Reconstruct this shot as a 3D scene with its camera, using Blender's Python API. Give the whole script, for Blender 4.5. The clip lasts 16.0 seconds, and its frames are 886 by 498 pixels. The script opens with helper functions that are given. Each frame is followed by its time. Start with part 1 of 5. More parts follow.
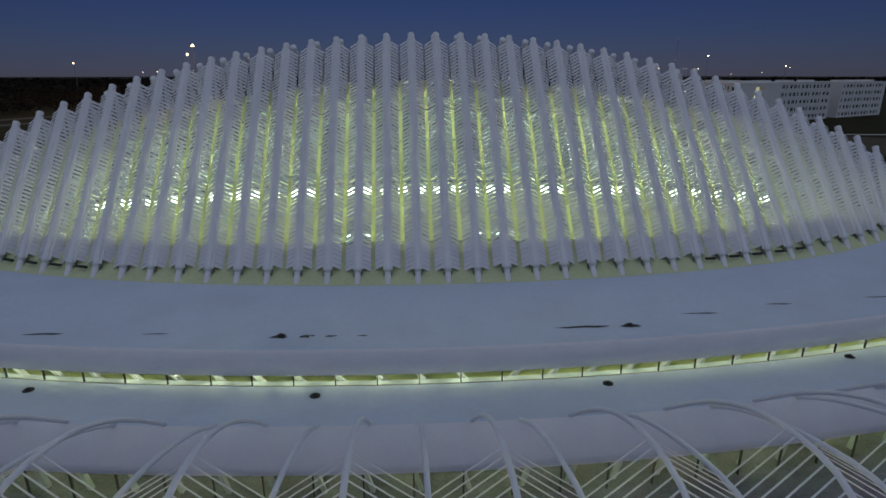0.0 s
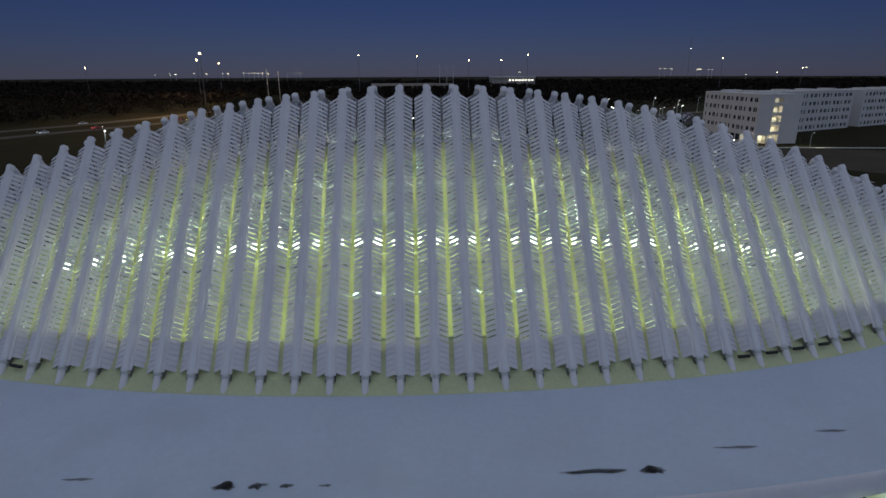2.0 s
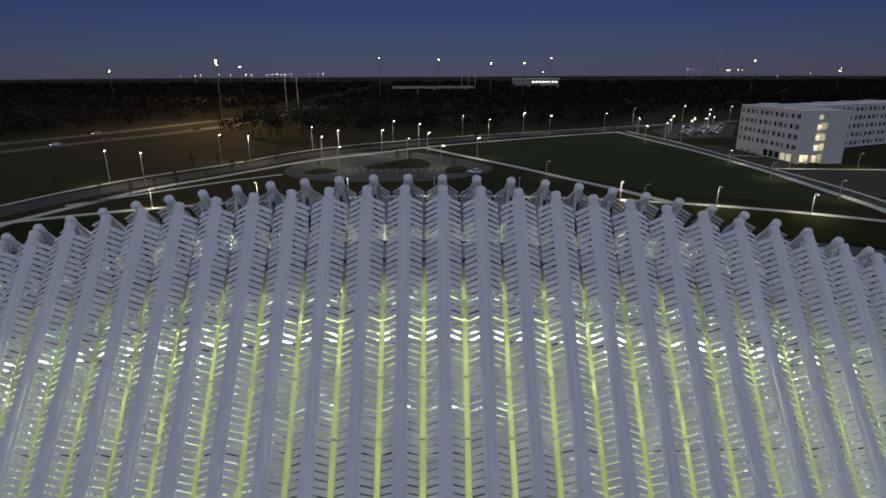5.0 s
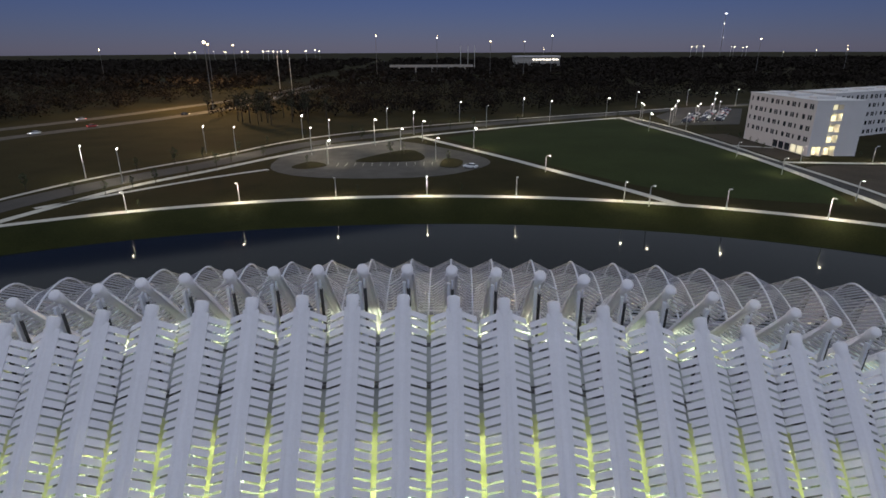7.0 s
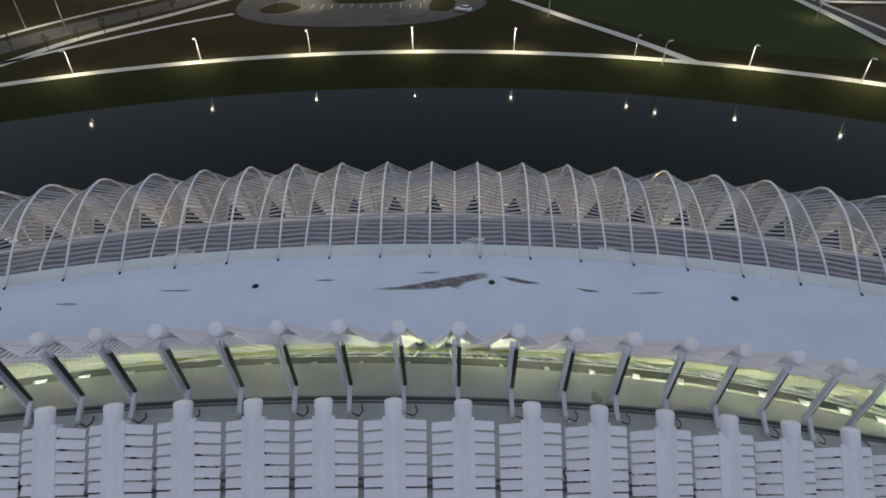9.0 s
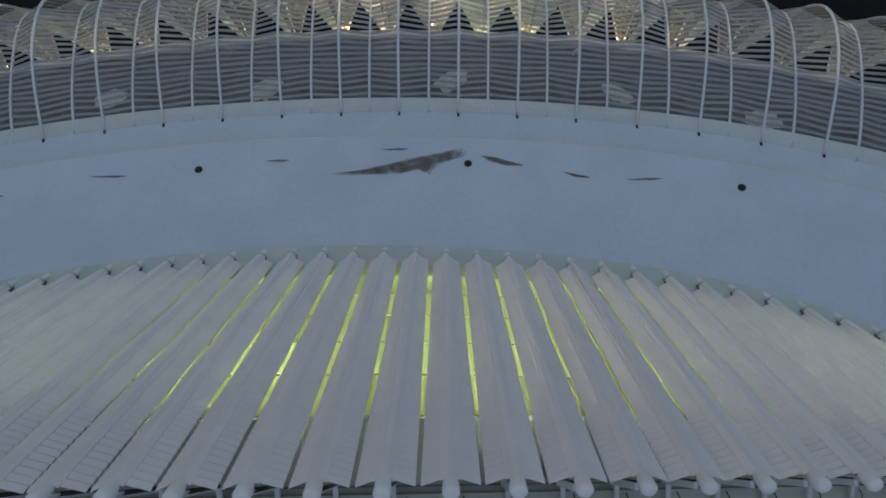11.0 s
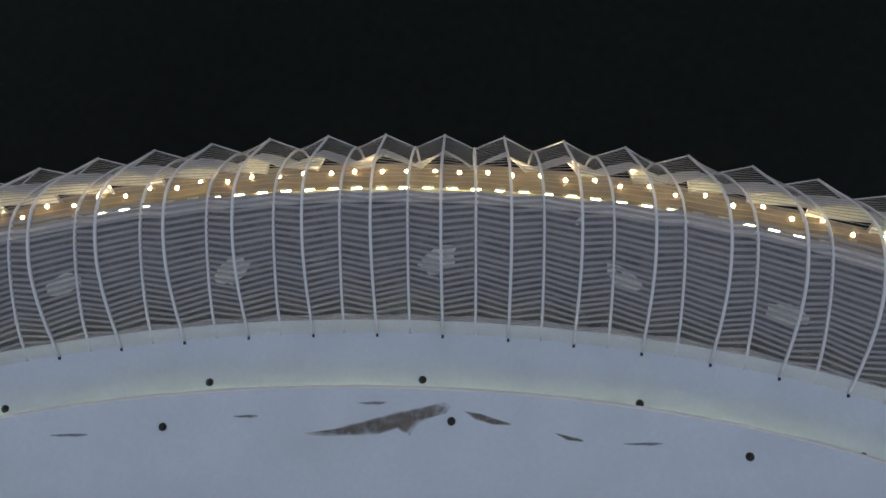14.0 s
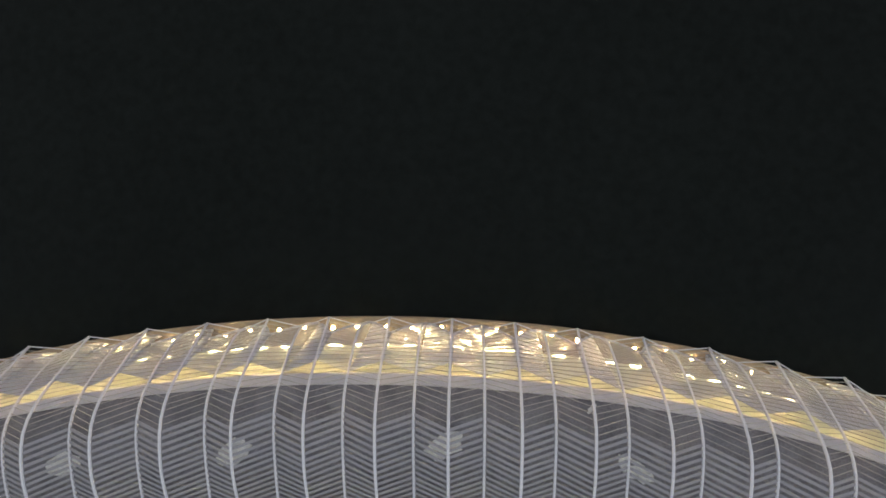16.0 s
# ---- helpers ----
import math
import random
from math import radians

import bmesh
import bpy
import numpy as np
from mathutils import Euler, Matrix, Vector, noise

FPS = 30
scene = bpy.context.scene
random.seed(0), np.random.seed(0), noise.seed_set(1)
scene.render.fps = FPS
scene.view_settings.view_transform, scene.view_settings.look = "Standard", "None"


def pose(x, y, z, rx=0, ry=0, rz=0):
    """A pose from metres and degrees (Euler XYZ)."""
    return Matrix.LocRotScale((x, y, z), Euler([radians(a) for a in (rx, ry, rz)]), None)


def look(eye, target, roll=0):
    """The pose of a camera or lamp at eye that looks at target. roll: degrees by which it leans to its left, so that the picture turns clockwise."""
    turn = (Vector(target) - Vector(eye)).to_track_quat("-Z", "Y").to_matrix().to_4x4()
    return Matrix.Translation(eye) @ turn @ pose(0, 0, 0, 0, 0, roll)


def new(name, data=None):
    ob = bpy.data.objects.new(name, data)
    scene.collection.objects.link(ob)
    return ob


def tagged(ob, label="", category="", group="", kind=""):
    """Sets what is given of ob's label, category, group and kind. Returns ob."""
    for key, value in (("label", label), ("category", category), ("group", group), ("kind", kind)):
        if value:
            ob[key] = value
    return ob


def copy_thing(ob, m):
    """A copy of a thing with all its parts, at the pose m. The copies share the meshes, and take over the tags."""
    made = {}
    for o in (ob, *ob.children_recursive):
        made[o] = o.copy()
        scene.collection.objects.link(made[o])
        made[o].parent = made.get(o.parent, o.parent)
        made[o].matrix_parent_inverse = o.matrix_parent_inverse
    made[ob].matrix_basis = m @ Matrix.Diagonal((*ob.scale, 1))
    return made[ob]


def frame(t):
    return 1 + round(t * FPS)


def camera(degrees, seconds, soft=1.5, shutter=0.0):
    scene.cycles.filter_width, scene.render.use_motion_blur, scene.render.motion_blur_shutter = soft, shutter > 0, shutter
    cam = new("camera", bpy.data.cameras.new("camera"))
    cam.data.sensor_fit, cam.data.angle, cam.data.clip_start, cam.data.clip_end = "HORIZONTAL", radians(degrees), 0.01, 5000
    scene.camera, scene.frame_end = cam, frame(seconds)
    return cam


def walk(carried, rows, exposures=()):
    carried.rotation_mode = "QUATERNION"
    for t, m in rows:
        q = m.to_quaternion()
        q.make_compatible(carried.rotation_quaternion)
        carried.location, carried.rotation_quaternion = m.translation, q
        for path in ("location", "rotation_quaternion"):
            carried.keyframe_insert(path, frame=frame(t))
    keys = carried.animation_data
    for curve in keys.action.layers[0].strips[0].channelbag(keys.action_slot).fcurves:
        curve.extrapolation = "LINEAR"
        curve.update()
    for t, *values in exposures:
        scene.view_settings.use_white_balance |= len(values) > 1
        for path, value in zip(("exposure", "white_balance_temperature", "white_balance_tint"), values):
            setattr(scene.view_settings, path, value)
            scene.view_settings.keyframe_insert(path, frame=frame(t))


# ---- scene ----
import itertools

cam = camera(77.09, 16.0, soft=1.6)
PATH = [
    (0, pose(-0.71, -49.70, 23.00, 72.48, 0.03, -3.91)),
    (0.5, pose(-0.30, -48.12, 23.97, 72.50, 0.06, -3.96)),
    (1, pose(0.20, -46.49, 25.00, 72.51, 0.18, -3.95)),
    (1.5, pose(0.69, -44.73, 25.97, 72.50, 0.19, -3.80)),
    (2, pose(1.12, -42.91, 26.96, 72.50, 0.24, -2.81)),
    (2.5, pose(1.52, -40.95, 27.94, 72.45, 0.19, -1.50)),
    (3, pose(1.97, -38.95, 28.84, 72.33, 0.14, -1.01)),
    (3.5, pose(2.45, -36.81, 29.63, 72.39, 0.15, -0.75)),
    (4, pose(2.90, -34.70, 30.37, 72.40, 0.20, -0.61)),
    (4.5, pose(3.34, -32.61, 31.09, 72.32, 0.13, -0.51)),
    (5, pose(3.77, -30.51, 31.81, 72.42, 0.25, -0.52)),
    (7.3, pose(5.71, -20.17, 35.87, 68.97, 0.26, -0.57)),
    (7.5, pose(5.91, -19.16, 36.25, 67.95, 0.49, -0.62)),
    (8, pose(6.35, -16.71, 37.16, 65.28, 0.41, -0.65)),
    (8.5, pose(6.78, -14.26, 38.05, 60.06, 0.25, -0.73)),
    (9, pose(7.35, -11.68, 39.00, 53.20, 0.42, -0.95)),
    (9.5, pose(7.89, -9.01, 39.95, 46.07, 0.51, -1.15)),
    (9.7, pose(8.11, -7.92, 40.34, 43.25, 0.43, -1.17)),
    (12, pose(11.37, 9.83, 45.39, 14.53, 1.42, -0.98)),
    (12.5, pose(11.80, 13.97, 46.10, 13.41, 1.63, -1.18)),
    (13, pose(12.19, 18.17, 46.65, 12.76, 1.83, -1.23)),
    (13.5, pose(12.52, 22.71, 47.08, 11.77, 2.05, -1.24)),
    (14, pose(12.80, 27.51, 47.40, 10.55, 2.34, -1.31)),
    (14.5, pose(12.91, 32.39, 47.37, 9.39, 2.49, -1.46)),
    (15, pose(12.95, 37.13, 47.28, 8.37, 2.67, -1.48)),
    (15.5, pose(13.06, 41.80, 47.41, 7.19, 2.92, -1.49)),
    (16, pose(12.93, 46.47, 47.73, 4.09, 2.64, -1.10)),
]
EXPOSURE = [(0.0, -0.15, 6400, 8), (5.0, 0.02, 6600, 10), (7.3, 0.83, 7050, 10), (8.5, 0.85, 7100, 9), (9.7, 0.75, 6800, 6), (11.8, 0.08, 6550, -5), (12.5, 0.06, 6600, -5), (13.0, 0.14, 6750, -1), (13.5, 0.32, 7000, 3), (14.5, 0.9, 7700, 6), (16.0, 1.2, 8200, 7)]
walk(cam, PATH, EXPOSURE)

# ---- light ----
world = bpy.data.worlds.new("dusk_sky")
scene.world = world
world.use_nodes = True
wn = world.node_tree.nodes
sky = wn.new("ShaderNodeTexSky")
sky.sky_type = "NISHITA"
sky.sun_disc = False
sky.sun_elevation = radians(35.0)
sky.sun_rotation = radians(180)
sky.air_density = 1.2
sky.dust_density = 0.0
sky.ozone_density = 5.0
tint = wn.new("ShaderNodeMix")
tint.data_type, tint.blend_type = "RGBA", "MULTIPLY"
tint.inputs[0].default_value = 1.0
tint.inputs[7].default_value = (0.27, 0.32, 0.75, 1)
world.node_tree.links.new(sky.outputs[0], tint.inputs[6])
world.node_tree.links.new(tint.outputs[2], wn["Background"].inputs[0])
wn["Background"].inputs[1].default_value = 0.022


def lamp(name, kind, m, energy, color, **settings):
    data = bpy.data.lights.new(name, kind)
    data.energy, data.color = energy, color
    for key, value in settings.items():
        setattr(data, key, value)
    ob = new(name, data)
    ob.matrix_world = m
    return ob


lamp("afterglow", "SUN", look((8, -20, 67), (0, 0, 0)), 0.80, (0.80, 0.90, 0.96), angle=radians(179))

# ---- materials ----
def material(name, color, rough=0.6, metal=0.0, vary=0.12, scale=3.0, fine=40.0, bump=0.05, stain=None, stain_scale=0.3, per_object=0.0, spec=0.5):
    """A paint or stone with grain at two scales, a bump and stains."""
    m = bpy.data.materials.new(name)
    m.use_nodes = True
    nt = m.node_tree
    b = nt.nodes["Principled BSDF"]
    b.inputs["Roughness"].default_value = rough
    b.inputs["Metallic"].default_value = metal
    b.inputs["Specular IOR Level"].default_value = spec
    co = nt.nodes.new("ShaderNodeTexCoord")
    n1 = nt.nodes.new("ShaderNodeTexNoise")
    n1.inputs["Scale"].default_value = scale
    n1.inputs["Detail"].default_value = 6
    n2 = nt.nodes.new("ShaderNodeTexNoise")
    n2.inputs["Scale"].default_value = fine
    n2.inputs["Detail"].default_value = 3
    for n in (n1, n2):
        nt.links.new(co.outputs["Object"], n.inputs["Vector"])
    add = nt.nodes.new("ShaderNodeMath")
    add.operation = "ADD"
    nt.links.new(n1.outputs["Fac"], add.inputs[0])
    nt.links.new(n2.outputs["Fac"], add.inputs[1])
    rng = nt.nodes.new("ShaderNodeMapRange")
    rng.inputs["From Min"].default_value, rng.inputs["From Max"].default_value = 0.6, 1.4
    rng.inputs["To Min"].default_value, rng.inputs["To Max"].default_value = 1 - vary, 1 + vary
    nt.links.new(add.outputs[0], rng.inputs["Value"])
    mul = nt.nodes.new("ShaderNodeMix")
    mul.data_type, mul.blend_type = "RGBA", "MULTIPLY"
    mul.inputs[0].default_value = 1.0
    mul.inputs[6].default_value = (*color, 1)
    nt.links.new(rng.outputs[0], mul.inputs[7])
    out = mul.outputs[2]
    if stain:
        n3 = nt.nodes.new("ShaderNodeTexNoise")
        n3.inputs["Scale"].default_value = stain_scale
        n3.inputs["Detail"].default_value = 8
        nt.links.new(co.outputs["Object"], n3.inputs["Vector"])
        r3 = nt.nodes.new("ShaderNodeMapRange")
        r3.inputs["From Min"].default_value, r3.inputs["From Max"].default_value = 0.5, 0.75
        r3.inputs["To Max"].default_value = 0.7
        nt.links.new(n3.outputs["Fac"], r3.inputs["Value"])
        mx = nt.nodes.new("ShaderNodeMix")
        mx.data_type = "RGBA"
        mx.inputs[7].default_value = (*stain, 1)
        nt.links.new(r3.outputs[0], mx.inputs[0])
        nt.links.new(out, mx.inputs[6])
        out = mx.outputs[2]
    if per_object:
        info = nt.nodes.new("ShaderNodeObjectInfo")
        ro = nt.nodes.new("ShaderNodeMapRange")
        ro.inputs["To Min"].default_value, ro.inputs["To Max"].default_value = 1 - per_object, 1 + per_object
        nt.links.new(info.outputs["Random"], ro.inputs["Value"])
        m2 = nt.nodes.new("ShaderNodeMix")
        m2.data_type, m2.blend_type = "RGBA", "MULTIPLY"
        m2.inputs[0].default_value = 1.0
        nt.links.new(out, m2.inputs[6])
        nt.links.new(ro.outputs[0], m2.inputs[7])
        out = m2.outputs[2]
    nt.links.new(out, b.inputs["Base Color"])
    if bump:
        bp = nt.nodes.new("ShaderNodeBump")
        bp.inputs["Strength"].default_value = bump
        bp.inputs["Distance"].default_value = 0.05
        nt.links.new(add.outputs[0], bp.inputs["Height"])
        nt.links.new(bp.outputs[0], b.inputs["Normal"])
    return m


def glow(name, color, strength):
    m = bpy.data.materials.new(name)
    m.use_nodes = True
    b = m.node_tree.nodes["Principled BSDF"]
    b.inputs["Base Color"].default_value = (0.8, 0.8, 0.8, 1)
    b.inputs["Emission Color"].default_value = (*color, 1)
    b.inputs["Emission Strength"].default_value = strength
    return m


def thin_glass(name, tint, gloss=0.12):
    m = bpy.data.materials.new(name)
    m.use_nodes = True
    nt = m.node_tree
    nt.nodes.clear()
    out = nt.nodes.new("ShaderNodeOutputMaterial")
    tr = nt.nodes.new("ShaderNodeBsdfTransparent")
    tr.inputs[0].default_value = (*tint, 1)
    gl = nt.nodes.new("ShaderNodeBsdfGlossy")
    gl.inputs["Roughness"].default_value = 0.05
    fr = nt.nodes.new("ShaderNodeFresnel")
    fr.inputs["IOR"].default_value = 1.45
    mx = nt.nodes.new("ShaderNodeMixShader")
    nt.links.new(fr.outputs[0], mx.inputs[0])
    nt.links.new(tr.outputs[0], mx.inputs[1])
    nt.links.new(gl.outputs[0], mx.inputs[2])
    nt.links.new(mx.outputs[0], out.inputs[0])
    return m


def translucent(name, color):
    """A milky sheet that lets light through."""
    m = bpy.data.materials.new(name)
    m.use_nodes = True
    nt = m.node_tree
    nt.nodes.clear()
    out = nt.nodes.new("ShaderNodeOutputMaterial")
    co = nt.nodes.new("ShaderNodeTexCoord")
    n1 = nt.nodes.new("ShaderNodeTexNoise")
    n1.inputs["Scale"].default_value = 0.35
    nt.links.new(co.outputs["Object"], n1.inputs["Vector"])
    ramp = nt.nodes.new("ShaderNodeMix")
    ramp.data_type = "RGBA"
    ramp.inputs[6].default_value = (*(c * 0.75 for c in color), 1)
    ramp.inputs[7].default_value = (*color, 1)
    nt.links.new(n1.outputs["Fac"], ramp.inputs[0])
    df, tr = nt.nodes.new("ShaderNodeBsdfDiffuse"), nt.nodes.new("ShaderNodeBsdfTranslucent")
    mx = nt.nodes.new("ShaderNodeMixShader")
    mx.inputs[0].default_value = 0.85
    for n in (df, tr):
        nt.links.new(ramp.outputs[2], n.inputs[0])
    nt.links.new(df.outputs[0], mx.inputs[1])
    nt.links.new(tr.outputs[0], mx.inputs[2])
    nt.links.new(mx.outputs[0], out.inputs[0])
    return m


def washed_stain(name, color):
    """Dirt that thins out in patches towards nothing."""
    m = material(name, color, 0.85, vary=0.3, scale=1.2, fine=7.0)
    nt = m.node_tree
    b = nt.nodes["Principled BSDF"]
    co = nt.nodes.new("ShaderNodeTexCoord")
    n1 = nt.nodes.new("ShaderNodeTexNoise")
    n1.inputs["Scale"].default_value = 1.1
    n1.inputs["Detail"].default_value = 7
    nt.links.new(co.outputs["Object"], n1.inputs["Vector"])
    r = nt.nodes.new("ShaderNodeMapRange")
    r.inputs["From Min"].default_value, r.inputs["From Max"].default_value = 0.25, 0.6
    r.inputs["To Min"].default_value, r.inputs["To Max"].default_value = 0.04, 0.42
    nt.links.new(n1.outputs["Fac"], r.inputs["Value"])
    nt.links.new(r.outputs[0], b.inputs["Alpha"])
    return m


WING_WHITE = material("wing_paint", (0.82, 0.80, 0.85), 0.45, vary=0.05, scale=0.8, fine=9.0, bump=0.02, per_object=0.03)
ROOF_WHITE = material("roof_membrane", (0.60, 0.665, 0.82), 0.55, vary=0.06, scale=0.25, fine=3.0, bump=0.03, stain=(0.53, 0.585, 0.70), stain_scale=0.2)
STEEL_WHITE = material("steel_paint", (0.72, 0.73, 0.81), 0.32, vary=0.05, scale=1.5, fine=20.0, bump=0.02)
GUTTER_GREY = material("gutter_metal", (0.55, 0.57, 0.56), 0.5, vary=0.12, scale=0.8, fine=12.0, bump=0.04, stain=(0.42, 0.42, 0.40), stain_scale=0.5)
GUTTER_DARK = material("gutter_rail_metal", (0.16, 0.16, 0.16), 0.5, vary=0.15)
TROUGH = material("trough_metal", (0.50, 0.52, 0.51), 0.5, vary=0.08, scale=0.6, fine=9.0, bump=0.03, stain=(0.38, 0.39, 0.37), stain_scale=0.35)
BLACK_METAL = material("black_metal", (0.02, 0.02, 0.022), 0.4, vary=0.1)
DARK_DRAIN = material("dark_drain", (0.015, 0.015, 0.015), 0.6)
HALL_CREAM = material("hall_plaster", (0.66, 0.66, 0.46), 0.8, vary=0.08, scale=0.3, fine=4.0)
ROOM_OLIVE = material("room_plaster", (0.54, 0.58, 0.30), 0.8, vary=0.2, scale=0.25, fine=1.5, stain=(0.30, 0.33, 0.17), stain_scale=0.35)
HALL_FLOOR = material("hall_floor_tile", (0.36, 0.37, 0.31), 0.5, vary=0.2, scale=0.4, fine=3.0)
DARK_FLOOR = material("lower_floor_tile", (0.12, 0.13, 0.13), 0.4, vary=0.2, scale=0.4, fine=3.0)
YELLOW_STRIP = translucent("yellow_strip", (0.96, 0.98, 0.66))
# olive raised in brightness: the light on apron and south plinth is in the colour
LIT_OLIVE = material("lit_olive_plinth", (0.64, 0.67, 0.40), 0.7, vary=0.12, scale=0.4, fine=5.0)
STAIN = washed_stain("roof_stain", (0.24, 0.21, 0.20))
DARK_STAIN = washed_stain("dark_roof_stain", (0.07, 0.065, 0.07))
FAINT_STAIN = washed_stain("faint_roof_stain", (0.34, 0.34, 0.38))
# inner north slats: darker grey than the crest and the white south slats
SLAT_GREY = material("grey_slat", (0.305, 0.304, 0.345), 0.6, vary=0.1, scale=0.8, fine=8.0)
PALE_STONE = material("pale_coping", (0.76, 0.74, 0.80), 0.8, vary=0.1, scale=0.6, fine=8.0)
BANK_GRASS = material("bank_grass", (0.024, 0.027, 0.009), 0.95, vary=0.35, scale=0.15, fine=3.0, bump=0.3, spec=0.05)
LIT_ROOM = glow("lit_stairwell", (1.0, 0.92, 0.56), 0.42)
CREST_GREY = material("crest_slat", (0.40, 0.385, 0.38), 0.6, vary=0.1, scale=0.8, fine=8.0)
GRAVEL = material("pale_gravel", (0.80, 0.81, 0.84), 0.9, vary=0.2, scale=1.0, fine=14.0)
FIELD = material("mown_lawn", (0.034, 0.044, 0.016), 0.95, vary=0.25, scale=0.05, fine=2.0, bump=0.2, spec=0.05)
BARE = material("bare_earth", (0.085, 0.07, 0.055), 0.95, vary=0.3, scale=0.1, fine=2.0, spec=0.05)
ROAD = material("road_concrete", (0.105, 0.10, 0.092), 0.9, vary=0.25, scale=0.3, fine=3.0, stain=(0.07, 0.07, 0.062), stain_scale=0.12, spec=0.05)
CONCRETE = material("concrete", (0.42, 0.40, 0.37), 0.85, vary=0.15, scale=0.6, fine=12.0, stain=(0.3, 0.29, 0.27), stain_scale=0.4)
PAVING_PALE = material("pale_paving", (0.50, 0.49, 0.44), 0.85, vary=0.15, scale=0.4, fine=8.0)
WALL_PALE = material("pale_wall_concrete", (0.66, 0.66, 0.54), 0.85, vary=0.12, scale=0.4, fine=8.0)
PLINTH_NORTH = material("plinth_membrane", (0.56, 0.63, 0.66), 0.6, vary=0.08, scale=0.4, fine=5.0, stain=(0.52, 0.57, 0.45), stain_scale=0.5)
CURB_WHITE = material("curb_membrane", (0.62, 0.66, 0.72), 0.6, vary=0.08, scale=0.5, fine=6.0, stain=(0.56, 0.59, 0.54), stain_scale=0.4)
WALK_BROWN = material("brown_paving", (0.34, 0.27, 0.21), 0.8, vary=0.15, scale=0.8, fine=14.0)
DARK_SOIL = material("grey_mulch", (0.262, 0.260, 0.300), 0.95, vary=0.4, scale=0.7, fine=9.0, bump=0.3, spec=0.05)
GRASS = material("grass", (0.029, 0.026, 0.011), 0.95, vary=0.35, scale=0.08, fine=2.5, bump=0.3, stain=(0.036, 0.024, 0.012), stain_scale=0.02, spec=0.05)
ASPHALT = material("asphalt", (0.075, 0.072, 0.07), 0.9, vary=0.2, scale=0.15, fine=4.0, spec=0.05)
STUCCO = material("stucco", (0.68, 0.66, 0.66), 0.85, vary=0.06, scale=0.3, fine=6.0, bump=0.06)
WOODS = material("woods", (0.022, 0.018, 0.015), 1.0, vary=0.2, scale=0.05, fine=1.5, bump=0.1, spec=0.05)
BARK = material("bark", (0.06, 0.05, 0.04), 0.95, vary=0.3, scale=2.0, fine=20.0)
LAMP_GREY = material("lamp_pole", (0.55, 0.55, 0.54), 0.5, vary=0.08)
DARK_GLASS = material("dark_window", (0.03, 0.035, 0.045), 0.12, vary=0.2, bump=0.0)
GLASS = thin_glass("roof_glass", (0.80, 0.92, 0.82))
CLEAR = thin_glass("window_glass", (0.93, 0.97, 0.86))
WATER = material("lake_water", (0.0100, 0.0125, 0.0125), 0.06, vary=0.3, scale=0.02, fine=1.2, bump=0.03, spec=0.03)
COVE = glow("cove_lamp", (0.95, 1.0, 0.74), 9.0)
ROOM_TUBE_LOW = glow("low_room_tube", (0.95, 1.0, 0.60), 26.0)
ROOM_TUBE = glow("room_tube", (0.95, 1.0, 0.60), 7.0)
COOL = glow("cool_lamp", (0.75, 1.0, 0.85), 9.0)
WARM = glow("warm_lamp", (1.0, 0.74, 0.38), 40.0)
STEP = glow("step_lamp", (1.0, 0.96, 0.62), 30.0)
STREET = glow("street_lamp_glow", (1.0, 0.96, 0.82), 45.0)
MAST = glow("mast_glow", (1.0, 0.66, 0.30), 16.0)


